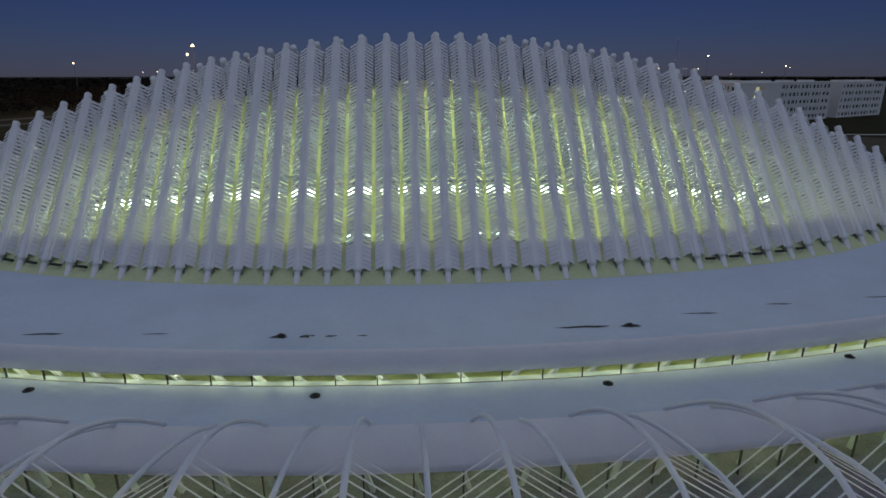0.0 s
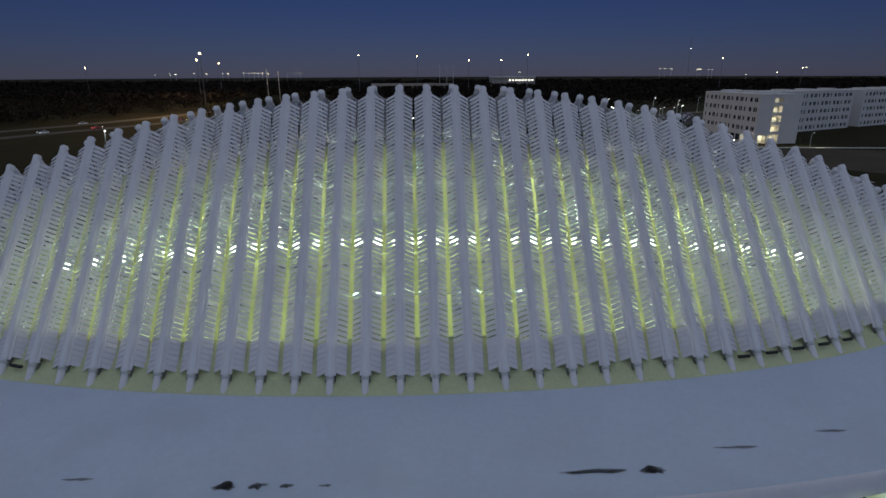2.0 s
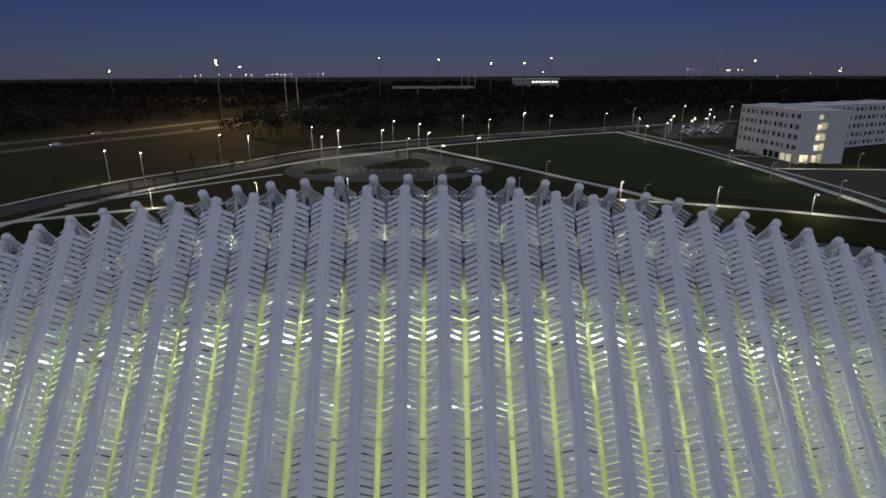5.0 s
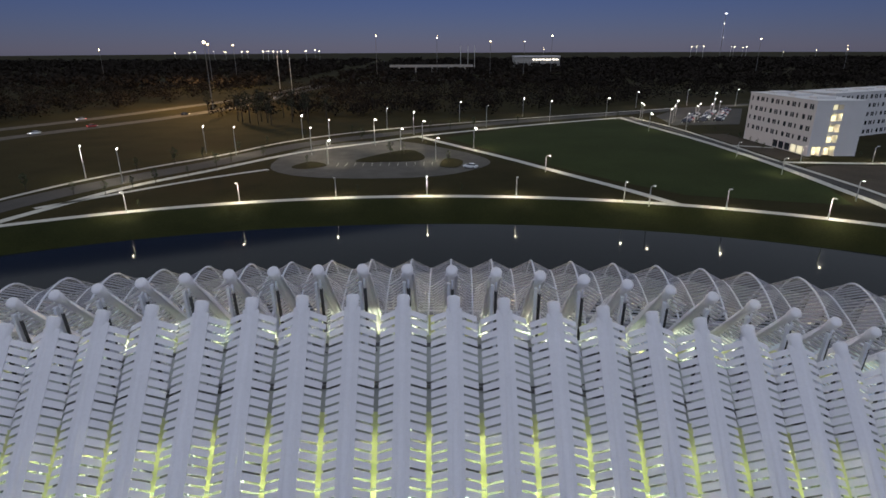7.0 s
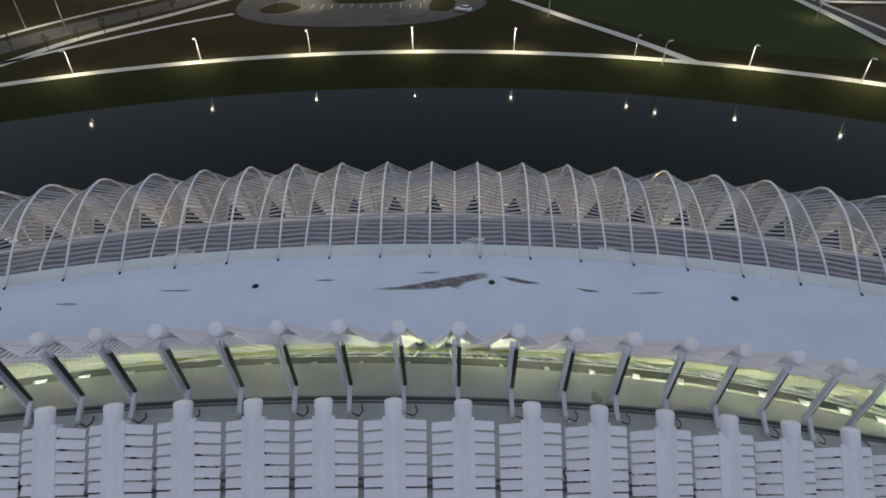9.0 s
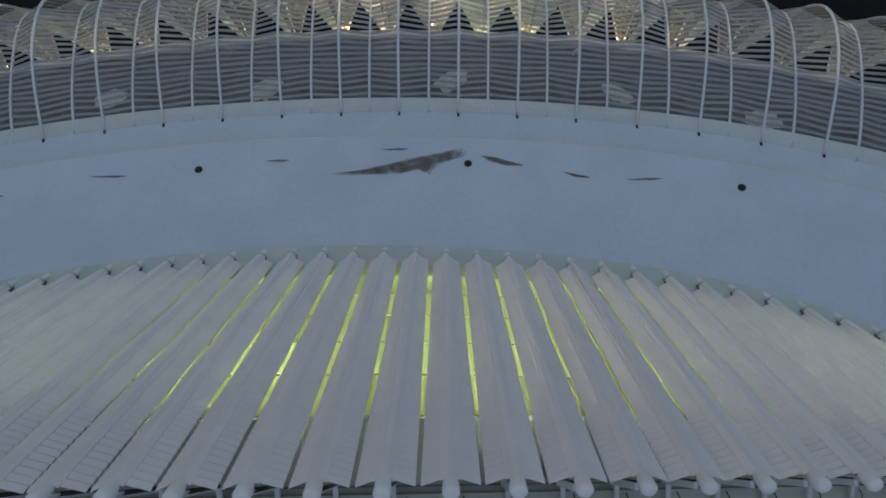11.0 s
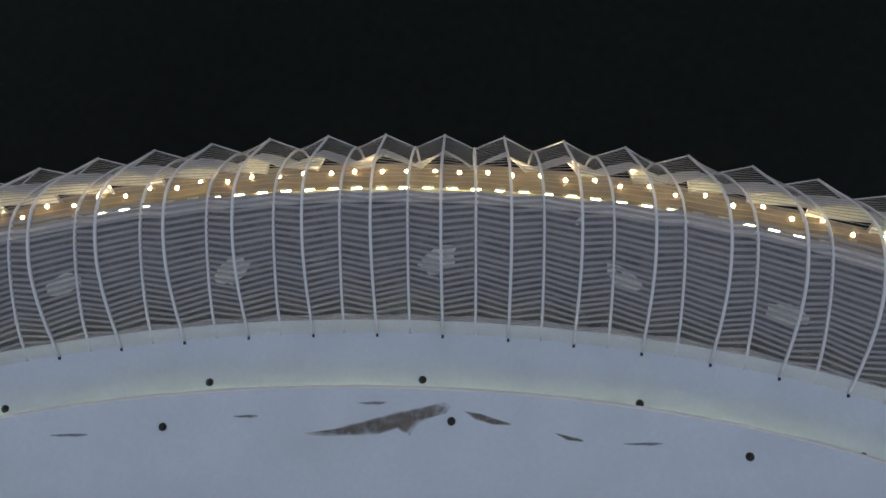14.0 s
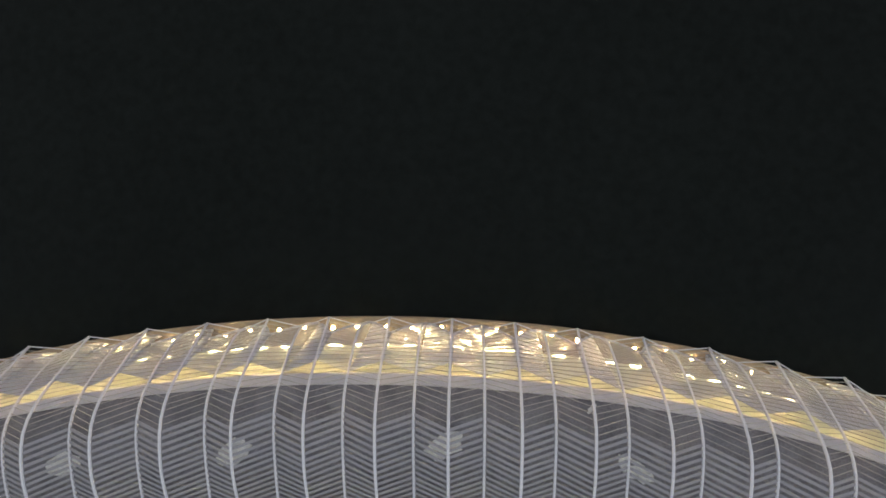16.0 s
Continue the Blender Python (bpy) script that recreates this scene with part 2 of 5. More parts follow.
# ---- mesh helpers ----
class Shape:
    def __init__(self):
        self.v, self.f = [], []

    def quad(self, a, b, c, d):
        n = len(self.v)
        self.v += [tuple(a), tuple(b), tuple(c), tuple(d)]
        self.f.append((n, n + 1, n + 2, n + 3))

    def hexa(self, p):
        """Eight corners: four below, four above, both the same way round."""
        n = len(self.v)
        self.v += [tuple(q) for q in p]
        for q in ((3, 2, 1, 0), (4, 5, 6, 7), (0, 1, 5, 4), (1, 2, 6, 5), (2, 3, 7, 6), (3, 0, 4, 7)):
            self.f.append(tuple(n + i for i in q))

    def box(self, x0, x1, y0, y1, z0, z1):
        self.hexa([(x0, y0, z0), (x1, y0, z0), (x1, y1, z0), (x0, y1, z0), (x0, y0, z1), (x1, y0, z1), (x1, y1, z1), (x0, y1, z1)])

    def tube(self, points, radii, sides=8, caps=True):
        pts = [Vector(p) for p in points]
        if not hasattr(radii, "__len__"):
            radii = [radii] * len(pts)
        n0 = len(self.v)
        prev = None
        for i, p in enumerate(pts):
            t = (pts[min(i + 1, len(pts) - 1)] - pts[max(i - 1, 0)]).normalized()
            u = prev if prev is not None else (Vector((1, 0, 0)) if abs(t.x) < 0.9 else Vector((0, 1, 0)))
            u = (u - t * u.dot(t)).normalized()
            prev = u
            w = t.cross(u)
            for k in range(sides):
                a = 2 * math.pi * k / sides
                self.v.append(tuple(p + (u * math.cos(a) + w * math.sin(a)) * radii[i]))
        for i in range(len(pts) - 1):
            for k in range(sides):
                a, b = n0 + i * sides + k, n0 + i * sides + (k + 1) % sides
                self.f.append((a, b, b + sides, a + sides))
        if caps:
            self.f.append(tuple(n0 + k for k in reversed(range(sides))))
            self.f.append(tuple(n0 + (len(pts) - 1) * sides + k for k in range(sides)))

    def bar(self, a, b, w, h, up=(0, 0, 1)):
        """A straight bar of rectangular section from a to b."""
        a, b = Vector(a), Vector(b)
        t = (b - a).normalized()
        s = t.cross(Vector(up))
        s = s.normalized() if s.length > 1e-4 else Vector((1, 0, 0))
        u = s.cross(t)
        s, u = s * w / 2, u * h / 2
        self.hexa([a - s - u, a + s - u, b + s - u, b - s - u, a - s + u, a + s + u, b + s + u, b - s + u])

    def grid(self, rows, closed=False):
        n0, c = len(self.v), len(rows[0])
        for r in rows:
            self.v += [tuple(p) for p in r]
        for i in range(len(rows) - 1):
            for k in range(c if closed else c - 1):
                a, b = n0 + i * c + k, n0 + i * c + (k + 1) % c
                self.f.append((a, b, b + c, a + c))

    def mesh(self, name, smooth=False):
        me = bpy.data.meshes.new(name)
        me.from_pydata(self.v, [], self.f)
        me.update()
        if smooth:
            for p in me.polygons:
                p.use_smooth = True
        return me


def part(name, shape, mat, parent=None, label="", smooth=False):
    me = shape if isinstance(shape, bpy.types.Mesh) else shape.mesh(name, smooth)
    if not me.materials:
        me.materials.append(mat)
    ob = new(name, me)
    if parent is not None:
        ob.parent = parent
    if label:
        ob["label"] = label
    return ob


def thing(name, m, label, category, group="", kind=""):
    ob = new(name)
    ob.matrix_basis = m
    return tagged(ob, label, category, group, kind)


# ---- plan of the oval building, long axis along x ----
XC = 2.0
NORTH = 1.1  # the north half reaches this much further from the ridge


def north_of(u):
    """How far a point at sine u of the oval lies further north."""
    u = min(1.0, max(0.0, u / 0.35))
    return NORTH * u * u * (3 - 2 * u)


def oval(a, b, n=240):
    out = []
    for k in range(n):
        u = math.sin(2 * math.pi * k / n)
        out.append((XC + a * math.cos(2 * math.pi * k / n), b * u + (north_of(u) if a < 100 else 0.0)))
    return out


def loft(profile, n=240):
    """Rings of half axes a, b at height z, joined into one skin."""
    s = Shape()
    s.grid([[(x, y, z) for x, y in oval(a, b, n)] for a, b, z in profile], closed=True)
    return s


def structure(name, shape, mat, label, category, smooth=False):
    return tagged(part(name, shape, mat, smooth=smooth), label, category, kind="structure")


def base_y(d, side=-1):
    u = math.sqrt(max(0.0, 1 - (d / 43.0) ** 2))
    return 15.6 * u + (north_of(u) if side > 0 else 0.0)


def top_z(d):
    return 26.1 - 0.0059 * d * d


# ---- ground, lake ----
G = 2.35
structure("lake_bank", loft([(130, 91, -1.6), (133, 93.5, -0.6), (134.6, 97.5, 0.6), (137, 102.5, 2.1), (138.8, 105.4, G)], 160), BANK_GRASS, "green grass bank sloping to the lake", "bank", True)
structure("ground", loft([(138.8, 105.4, G), (142, 108, G), (180, 150, G), (320, 320, G), (700, 700, G), (1500, 1500, G), (4600, 4600, G)], 160), GRASS, "dark grass land reaching to the wooded horizon at dusk", "ground", True)
lake = structure("water", loft([(20, 8, -0.4), (132.6, 93.2, -0.4)], 160), WATER, "dark still lake water round the building", "lake")

# terrace rings at the foot of the building
structure("terrace", loft([(50, 10, 2.7), (64.5, 28, 3.2), (67.0, 30.5, 4.1), (70.5, 34.0, 4.9), (74.75, 38.25, 5.05)]), DARK_SOIL, "grey planted bank beneath the pergola", "terrace", True)
structure("coping", loft([(74.8, 38.3, 4.8), (74.8, 38.3, 5.26), (74.86, 38.36, 5.3), (75.62, 39.12, 5.3), (75.68, 39.18, 5.26), (75.68, 39.18, 4.9)]), PALE_STONE, "pale concrete coping along the planted bank", "coping")
structure("terrace_wall", loft([(75.5, 39.0, 5.1), (77.4, 40.9, 0.3)]), WALL_PALE, "sloping pale retaining wall washed by yellow lights", "wall")
structure("walkway", loft([(77.1, 40.6, 0.42), (79.6, 43.1, 0.42), (79.7, 43.2, 0.3), (79.7, 43.2, -1.5)]), WALK_BROWN, "brown paved lakeside walkway lit by warm lamps", "walkway")

# lower storey wall, lower roof, clerestory, upper bowl roof
structure("lower_roof", loft([(57.9, 23.3, 7.32), (60.0, 25.0, 7.45), (62.4, 26.6, 7.55), (64.0, 27.7, 7.8), (64.5, 28.1, 7.9)]), ROOF_WHITE, "white membrane lower roof draining to small drains", "roof", True)
structure("lower_fascia", loft([(64.5, 28.1, 7.9), (64.95, 28.55, 7.72), (65.4, 29.0, 7.25), (65.7, 29.3, 6.7), (65.8, 29.4, 6.3), (65.6, 29.2, 6.15), (63.6, 27.2, 6.15)]), WING_WHITE, "lilac-white rounded fascia of the lower roof", "fascia", True)
structure("upper_roof", loft([(42.2, 15.0, 9.85), (43.0, 15.5, 9.82), (43.8, 16.1, 9.68), (48.5, 19.2, 9.58), (53.6, 22.0, 9.45), (57.0, 23.6, 9.60), (58.8, 24.3, 9.72)]), ROOF_WHITE, "white membrane bowl roof, stained along its gutter", "roof", True)
structure("upper_fascia", loft([(58.8, 24.3, 9.72), (59.1, 24.5, 9.6), (59.05, 24.45, 9.0), (58.6, 24.1, 8.12), (56.5, 22.8, 8.10)]), WING_WHITE, "lilac-white fascia round the bowl roof", "fascia", True)


# ---- roof wings ----
def wing_line(d, side):
    """Foot distance from the ridge, angle and length of the wing line at d."""
    yb = base_y(d, side)
    rise, run = top_z(d) - 9.55, yb - 1.5
    return yb, math.atan2(rise, run), math.hypot(rise, run)


def under(d, side, along_wing, depth):
    """A point below the wing line, as (distance from the ridge, height)."""
    yb, a, _ = wing_line(d, side)
    return (yb - along_wing * math.cos(a) - depth * math.sin(a), 9.55 + along_wing * math.sin(a) - depth * math.cos(a))


def wing_frame(j, side):
    """Base point and axes of the wing with index j; side -1 near, 1 far."""
    x = XC + 2.0 * j
    yb, a, length = wing_line(x - XC, side)
    m = pose(x, -yb, 9.55, math.degrees(a), 0, 0)
    if side > 0:
        m = Matrix.Translation((2 * x, 0, 0)) @ Matrix.Rotation(math.pi, 4, "Z") @ m
    return m, length


HALF, DROP, PITCH, BLADE, CAP = 0.925, 0.56, 0.325, 0.245, 0.32
FIRST = 1.45  # where the louvre panels begin above the foot


def taper(y, length):
    """The panels narrow a little towards the foot."""
    return 0.92 + 0.08 * min(1.0, max(0.0, y / length))


def fall(x):
    """Height of the panel's skin at x from the spine."""
    return 0.14 - DROP * abs(x) / HALF


def blade_mesh(side):
    s = Shape()
    x0, x1 = side * (CAP - 0.06), side * HALF
    c = [(x0, -0.05, fall(x0)), (x1, -0.2, fall(x1)), (x1, BLADE - 0.2, fall(x1) - 0.06), (x0, BLADE - 0.05, fall(x0) - 0.06)]
    if side < 0:
        c.reverse()
    s.hexa([(x, y, z - 0.03) for x, y, z in c] + c)
    return s


BLADE_L, BLADE_R = blade_mesh(-1), blade_mesh(1)
BLADE_ML, BLADE_MR = BLADE_L.mesh("louvre_blade"), BLADE_R.mesh("louvre_blade")
for me in (BLADE_ML, BLADE_MR):
    me.materials.append(WING_WHITE)


def build_wing(k, side, single):
    m, length = wing_frame(k, side)
    w = thing("roof_wing", m, "white metal roof wing with a round spine and slatted louvre blades", "roof louvre", "roof wings")
    s = Shape()
    s.tube([(0, 1.25, -0.02), (0, 1.45, 0.0), (0, 2.2, 0.02), (0, length * 0.5, 0.0), (0, length * 0.8, -0.03), (0, length - 0.75, -0.05), (0, length - 0.4, -0.06), (0, length - 0.04, -0.06), (0, length + 0.02, -0.06), (0, length + 0.05, -0.06)], [0.2, 0.22, 0.215, 0.20, 0.17, 0.17, 0.25, 0.27, 0.23, 0.12], 14)
    part("spine", s, WING_WHITE, w, smooth=True)
    top = length - (0.42 if side < 0 else 0.55)
    for sgn in (-1, 1):
        s = Shape()
        xs = [0.1, 0.2, CAP]
        rows = []
        for y in (FIRST - 0.08, top):
            rows.append([(sgn * x, y - 0.12 * x, fall(x) + 0.012) for x in xs] + [(sgn * x, y - 0.12 * x, fall(x) - 0.05) for x in reversed(xs)])
        s.grid(rows, closed=True)
        s.f += [tuple(range(5, -1, -1)), tuple(range(6, 12))]
        part("ridge_cap", s, WING_WHITE, w)
    s = Shape()
    s.tube([(0, -0.35, -0.1), (0, 0.5, -0.03), (0, 1.2, -0.02)], [0.22, 0.21, 0.2], 12)
    part("foot_tube", s, WING_WHITE, w, smooth=True)
    s = Shape()
    s.tube([(0, 1.1, -0.02), (0, 1.14, -0.02), (0, 1.22, -0.02), (0, 1.26, -0.02)], [0.2, 0.25, 0.25, 0.2], 12)
    part("collar", s, GUTTER_GREY, w, smooth=True)
    for sgn in (-1, 1):
        s = Shape()
        s.hexa([(sgn * 0.25, 0.95, -0.3), (sgn * 0.29, 0.95, -0.3), (sgn * 0.29, 1.5, -0.3), (sgn * 0.25, 1.5, -0.3), (sgn * 0.25, 1.0, -0.1), (sgn * 0.29, 1.0, -0.1), (sgn * 0.29, 1.4, -0.08), (sgn * 0.25, 1.4, -0.08)])
        part("pivot_plate", s, GUTTER_DARK, w, "dark pivot plate beside the foot")
    n = int((top - FIRST) / PITCH)
    y0 = top - n * PITCH
    # the panels over the apron are closed at their lower end
    for sgn in (-1, 1):
        s = Shape()
        e = 0.12 if sgn < 0 else 0.0
        h = HALF * 0.92 - 0.01
        c = [(sgn * (CAP - 0.05), y0 + 0.05, fall(CAP) - 0.05), (sgn * h, y0 - 0.1 - e, fall(HALF) - 0.06), (sgn * h, 3.2, fall(HALF) - 0.06), (sgn * (CAP - 0.05), 3.35, fall(CAP) - 0.05)]
        if sgn < 0:
            c.reverse()
        s.hexa([(x, y, z - 0.02) for x, y, z in c] + c)
        part("foot_plate", s, WING_WHITE, w)
    if single:
        for i in range(n):
            for me in (BLADE_ML, BLADE_MR):
                ob = part("louvre_blade", me, WING_WHITE, w)
                ob.matrix_basis = Matrix.Translation((0, y0 + i * PITCH, 0)) @ Matrix.Scale(taper(y0 + i * PITCH, length), 4, (1, 0, 0))
    else:
        for src in (BLADE_L, BLADE_R):
            s = Shape()
            for i in range(n):
                q = len(s.v)
                s.v += [(x * taper(y0 + i * PITCH, length), y + y0 + i * PITCH, z) for x, y, z in src.v]
                s.f += [tuple(q + c for c in f) for f in src.f]
            tagged(part("louvre_panel", s, WING_WHITE, w), kind="stuff")
    return w


N_WING = 21
for k in range(N_WING + 1):
    for side in (1, -1):
        w = build_wing(k, side, side < 0 and k <= 3)
        if k:
            copy_thing(w, wing_frame(-k, side)[0])


# ---- struts that hold the wing tips over the ridge trough ----
def build_strut():
    t = thing("hydraulic_strut", Matrix(), "black hydraulic ram beside a white steel post", "strut", "ridge struts")
    s = Shape()
    s.tube([(0.05, 0.30, 0.72), (0.03, 0.12, 3.0)], 0.075, 8)
    part("ram", s, BLACK_METAL, t, "black hydraulic ram", True)
    s = Shape()
    s.tube([(0.03, 0.12, 3.0), (0.02, 0.08, 3.45)], 0.05, 8)
    part("ram_rod", s, STEEL_WHITE, t, smooth=True)
    s = Shape()
    s.bar((0.0, -0.55, 0.02), (0.0, 0.34, 0.62), 0.16, 0.14)
    part("arm", s, STEEL_WHITE, t)
    s = Shape()
    s.bar((-0.16, 0.25, 0.45), (-0.16, 0.02, 3.35), 0.13, 0.2, (0, 1, 0))
    part("post", s, STEEL_WHITE, t)
    s = Shape()
    s.box(-0.22, 0.22, -0.72, -0.42, 0.0, 0.06)
    s.box(-0.05, 0.05, -0.66, -0.48, 0.06, 0.2)
    part("bracket", s, GUTTER_GREY, t)
    s = Shape()
    s.tube([(0.1, -0.5, 0.08), (0.38, -0.62, 0.06), (0.5, -0.4, 0.06), (0.42, -0.15, 0.06)], 0.025, 5)
    part("hose", s, BLACK_METAL, t, "black hydraulic hose", True)
    return t


strut = build_strut()
first = True
for k in range(-N_WING, N_WING + 1):
    d = 2.0 * k
    z = top_z(d) - 4.08
    for side in (1, -1):
        m = Matrix.Translation((XC + d, 1.55 * side, z)) @ Matrix.Rotation(0 if side > 0 else math.pi, 4, "Z")
        if first:
            strut.matrix_basis = m
            first = False
        else:
            copy_thing(strut, m)


# ---- ridge trough, skylight ----
def along(fn, x_max=42.4, n=85):
    """Rows across the roof for each x; fn(d) gives a list of (y, z)."""
    s = Shape()
    rows = []
    for i in range(n):
        d = -x_max + 2 * x_max * i / (n - 1)
        rows.append([(XC + d, y, z) for y, z in fn(d)])
    s.grid(rows)
    return s


def glass_line(d, side=-1):
    """Lower and upper edge of the glass slope, as (distance from the ridge, height)."""
    yb, _, length = wing_line(d, side)
    lo = under(d, side, min(3.5, 0.25 * length), 0.72)
    hi = (min(4.2, 0.27 * yb), top_z(d) - 4.85)
    if hi[1] < lo[1] + 0.3:
        hi = (hi[0], lo[1] + 0.3)
    return lo, hi


def trough(d):
    z = top_z(d) - 4.1
    w = glass_line(d)[1]
    return [(-w[0], w[1]), (-1.6, z + 0.02), (-1.5, z + 0.1), (-1.4, z), (1.4, z), (1.5, z + 0.1), (1.6, z + 0.02), (w[0], w[1])]


for side, nm in ((-1, "south"), (1, "north")):
    for y in (1.52, 1.76):
        def rail(d, y=y, side=side):
            z = top_z(d) - 4.1
            return [(side * y - 0.035, z - 0.02), (side * y - 0.035, z + 0.14), (side * y + 0.035, z + 0.14), (side * y + 0.035, z - 0.02)]
        structure("gutter_rail_" + nm, along(rail), GUTTER_DARK, "dark metal rail along the ridge gutter", "rail")
structure("ridge_trough", along(trough), TROUGH, "pale grey metal ridge gutter between the wings", "gutter")
for side, nm in ((-1, "south"), (1, "north")):
    def apron(d, side=side):
        lo, _ = glass_line(d, side)
        q = [lo, under(d, side, 2.4, 0.62), under(d, side, 1.75, 0.52)]
        return [(side * y, z) for y, z in q]
    structure("apron_" + nm, along(apron), LIT_OLIVE, "olive metal apron below the skylight, its colour brightened for the light on it", "roof apron")
    sky_light = thing("skylight_" + nm, Matrix(), "sloping glass skylight lit yellow-green from within", "skylight", kind="structure")
    for k in range(-N_WING, N_WING):
        for r in range(5):
            c = []
            for d, q in ((2.0 * k + 0.03, r), (2.0 * k + 1.97, r), (2.0 * k + 1.97, r + 1), (2.0 * k + 0.03, r + 1)):
                lo, hi = glass_line(d, side)
                t = q / 5 + (0.004 if q == r else -0.004)
                c.append((XC + d, side * (lo[0] + (hi[0] - lo[0]) * t), lo[1] + (hi[1] - lo[1]) * t))
            s = Shape()
            s.quad(*c)
            part("pane", s, GLASS, sky_light).visible_shadow = False
        s = Shape()
        for d in (2.0 * k,):
            lo, hi = glass_line(d, side)
            s.bar((XC + d, side * lo[0], lo[1] - 0.12), (XC + d, side * hi[0], hi[1] - 0.12), 0.1, 0.22)
        part("rafter", s, STEEL_WHITE, sky_light)
        s = Shape()
        d = 2.0 * k + 1.0
        _, _, length = wing_line(d, side)
        y = 11.4 * math.sqrt(max(0.02, 1 - (d / 37.6) ** 2)) + (NORTH if side > 0 else 0.0)
        a, c = (under(d, side, q * length, 0.53) for q in (0.165, 0.8))
        cuts = [0.0, 0.2, 0.4, 0.6, 0.8, 1.0]
        for t0, t1 in zip(cuts, cuts[1:]):
            e, f = Vector(a).lerp(Vector(c), t0 + 0.004), Vector(a).lerp(Vector(c), t1 - 0.004)
            s.bar((XC + d, side * e[0], e[1]), (XC + d, side * f[0], f[1]), 0.30, 0.03)
        part("glazing_strip", s, YELLOW_STRIP, sky_light, "translucent yellow glazing strip")
    for r in range(1, 5):
        s = Shape()
        for k in range(-N_WING, N_WING):
            p = []
            for d in (2.0 * k, 2.0 * k + 2.0):
                lo, hi = glass_line(d, side)
                p.append((XC + d, side * (lo[0] + (hi[0] - lo[0]) * r / 5), lo[1] + (hi[1] - lo[1]) * r / 5 - 0.08))
            s.bar(p[0], p[1], 0.07, 0.14)
        part("purlin", s, BLACK_METAL if r in (2, 4) else STEEL_WHITE, sky_light)
    s = Shape()
    for k in range(-N_WING, N_WING):
        p = []
        for d in (2.0 * k, 2.0 * k + 2.0):
            lo, hi = glass_line(d, side)
            p.append((XC + d, side * (hi[0] + 0.65), hi[1] - 0.75))
        s.bar(p[0], p[1], 0.45, 0.34)
    part("ridge_beam", s, GUTTER_DARK, sky_light, "grey steel beam along the top of the glass")
    def plinth(d, side=side):
        yb = base_y(d, side)
        top = under(d, side, 1.75, 0.52)
        return [(side * top[0], top[1]), (side * (top[0] + 0.05), top[1] - 0.12), (side * (yb - 0.3), 9.95), (side * (yb + 0.05), 9.8)]
    # only the south plinth has the olive brightened for light
    structure("plinth_" + nm, along(plinth), LIT_OLIVE if side < 0 else PLINTH_NORTH, "olive tinted plinth between the wing feet", "plinth")
for side, nm in ((-1, "west"), (1, "east")):
    # closing gables at both ends of the ridge
    d = 42.4 * side
    s = Shape()
    z = top_z(d) - 4.1
    yb = base_y(d)
    s.box(XC + d - 0.1, XC + d + 0.1, -yb, yb, 9.4, z)
    structure("gable_" + nm, s, WING_WHITE, "white closing panel at the end of the ridge", "wall")

# lit hall under the skylight
structure("hall_floor", loft([(10.5, 5.5, 0.6), (10.5, 5.5, 6.0), (10.6, 5.6, 6.9), (10.8, 5.8, 6.9), (10.9, 5.9, 6.0), (41.2, 14.3, 6.0)], 120), HALL_FLOOR, "grey hall floor with an oval opening, seen through the skylight", "floor")
structure("lower_floor", loft([(0.5, 0.3, 0.6), (10.5, 5.5, 0.6)], 80), DARK_FLOOR, "dark floor of the lower storey", "floor")
structure("hall_wall", loft([(41.0, 14.1, 6.0), (41.8, 14.7, 9.5), (42.2, 15.0, 9.75)], 120), HALL_CREAM, "cream hall wall under the skylight", "wall")
structure("cove", loft([(38.0, 11.9, 9.9), (37.3, 11.2, 9.9), (37.3, 11.2, 10.05), (38.0, 11.9, 10.05)], 120), HALL_CREAM, "cream light cove ledge round the hall", "ledge")
cove = thing("cove_light", Matrix(), "row of yellow-white lamps on the hall ledge", "lamp", kind="structure")
for k in range(-17, 18):
    for side in (-1, 1):
        d = 2.0 * k + 1.0
        y = 11.4 * math.sqrt(max(0.02, 1 - (d / 37.6) ** 2)) + (NORTH if side > 0 else 0.0)
        s = Shape()
        s.box(XC + d - 0.5, XC + d + 0.5, side * y - 0.1, side * y + 0.1, 10.06, 10.8 if side > 0 else 10.14)
        part("lamp_panel", s, COVE, cove, "upright frosted light panel")
for k in range(-5, 5):
    t = thing("hall_spot", Matrix.Translation((XC + 2.0 * k + 1.0, 8.2, 6.0)), "cool white lamp standing on the hall floor", "lamp", "hall floor lamps")
    s = Shape()
    s.tube([(0, 0, 0), (0, 0, 0.3)], [0.12, 0.16], 8)
    part("housing", s, GUTTER_GREY, t)
    s = Shape()
    s.box(-0.35, 0.35, -0.14, 0.14, 0.3, 0.42)
    part("lens", s, COOL, t)
for k in range(-3, 4):
    for side in (-1, 1):
        lamp("hall_lamp", "POINT", Matrix.Translation((XC + 8.5 * k, side * 3.0, 17.2 - 0.0059 * (8.5 * k) ** 2)), 780 * (1 - (k / 5.0) ** 2), (0.94, 1.0, 0.74), shadow_soft_size=0.6)


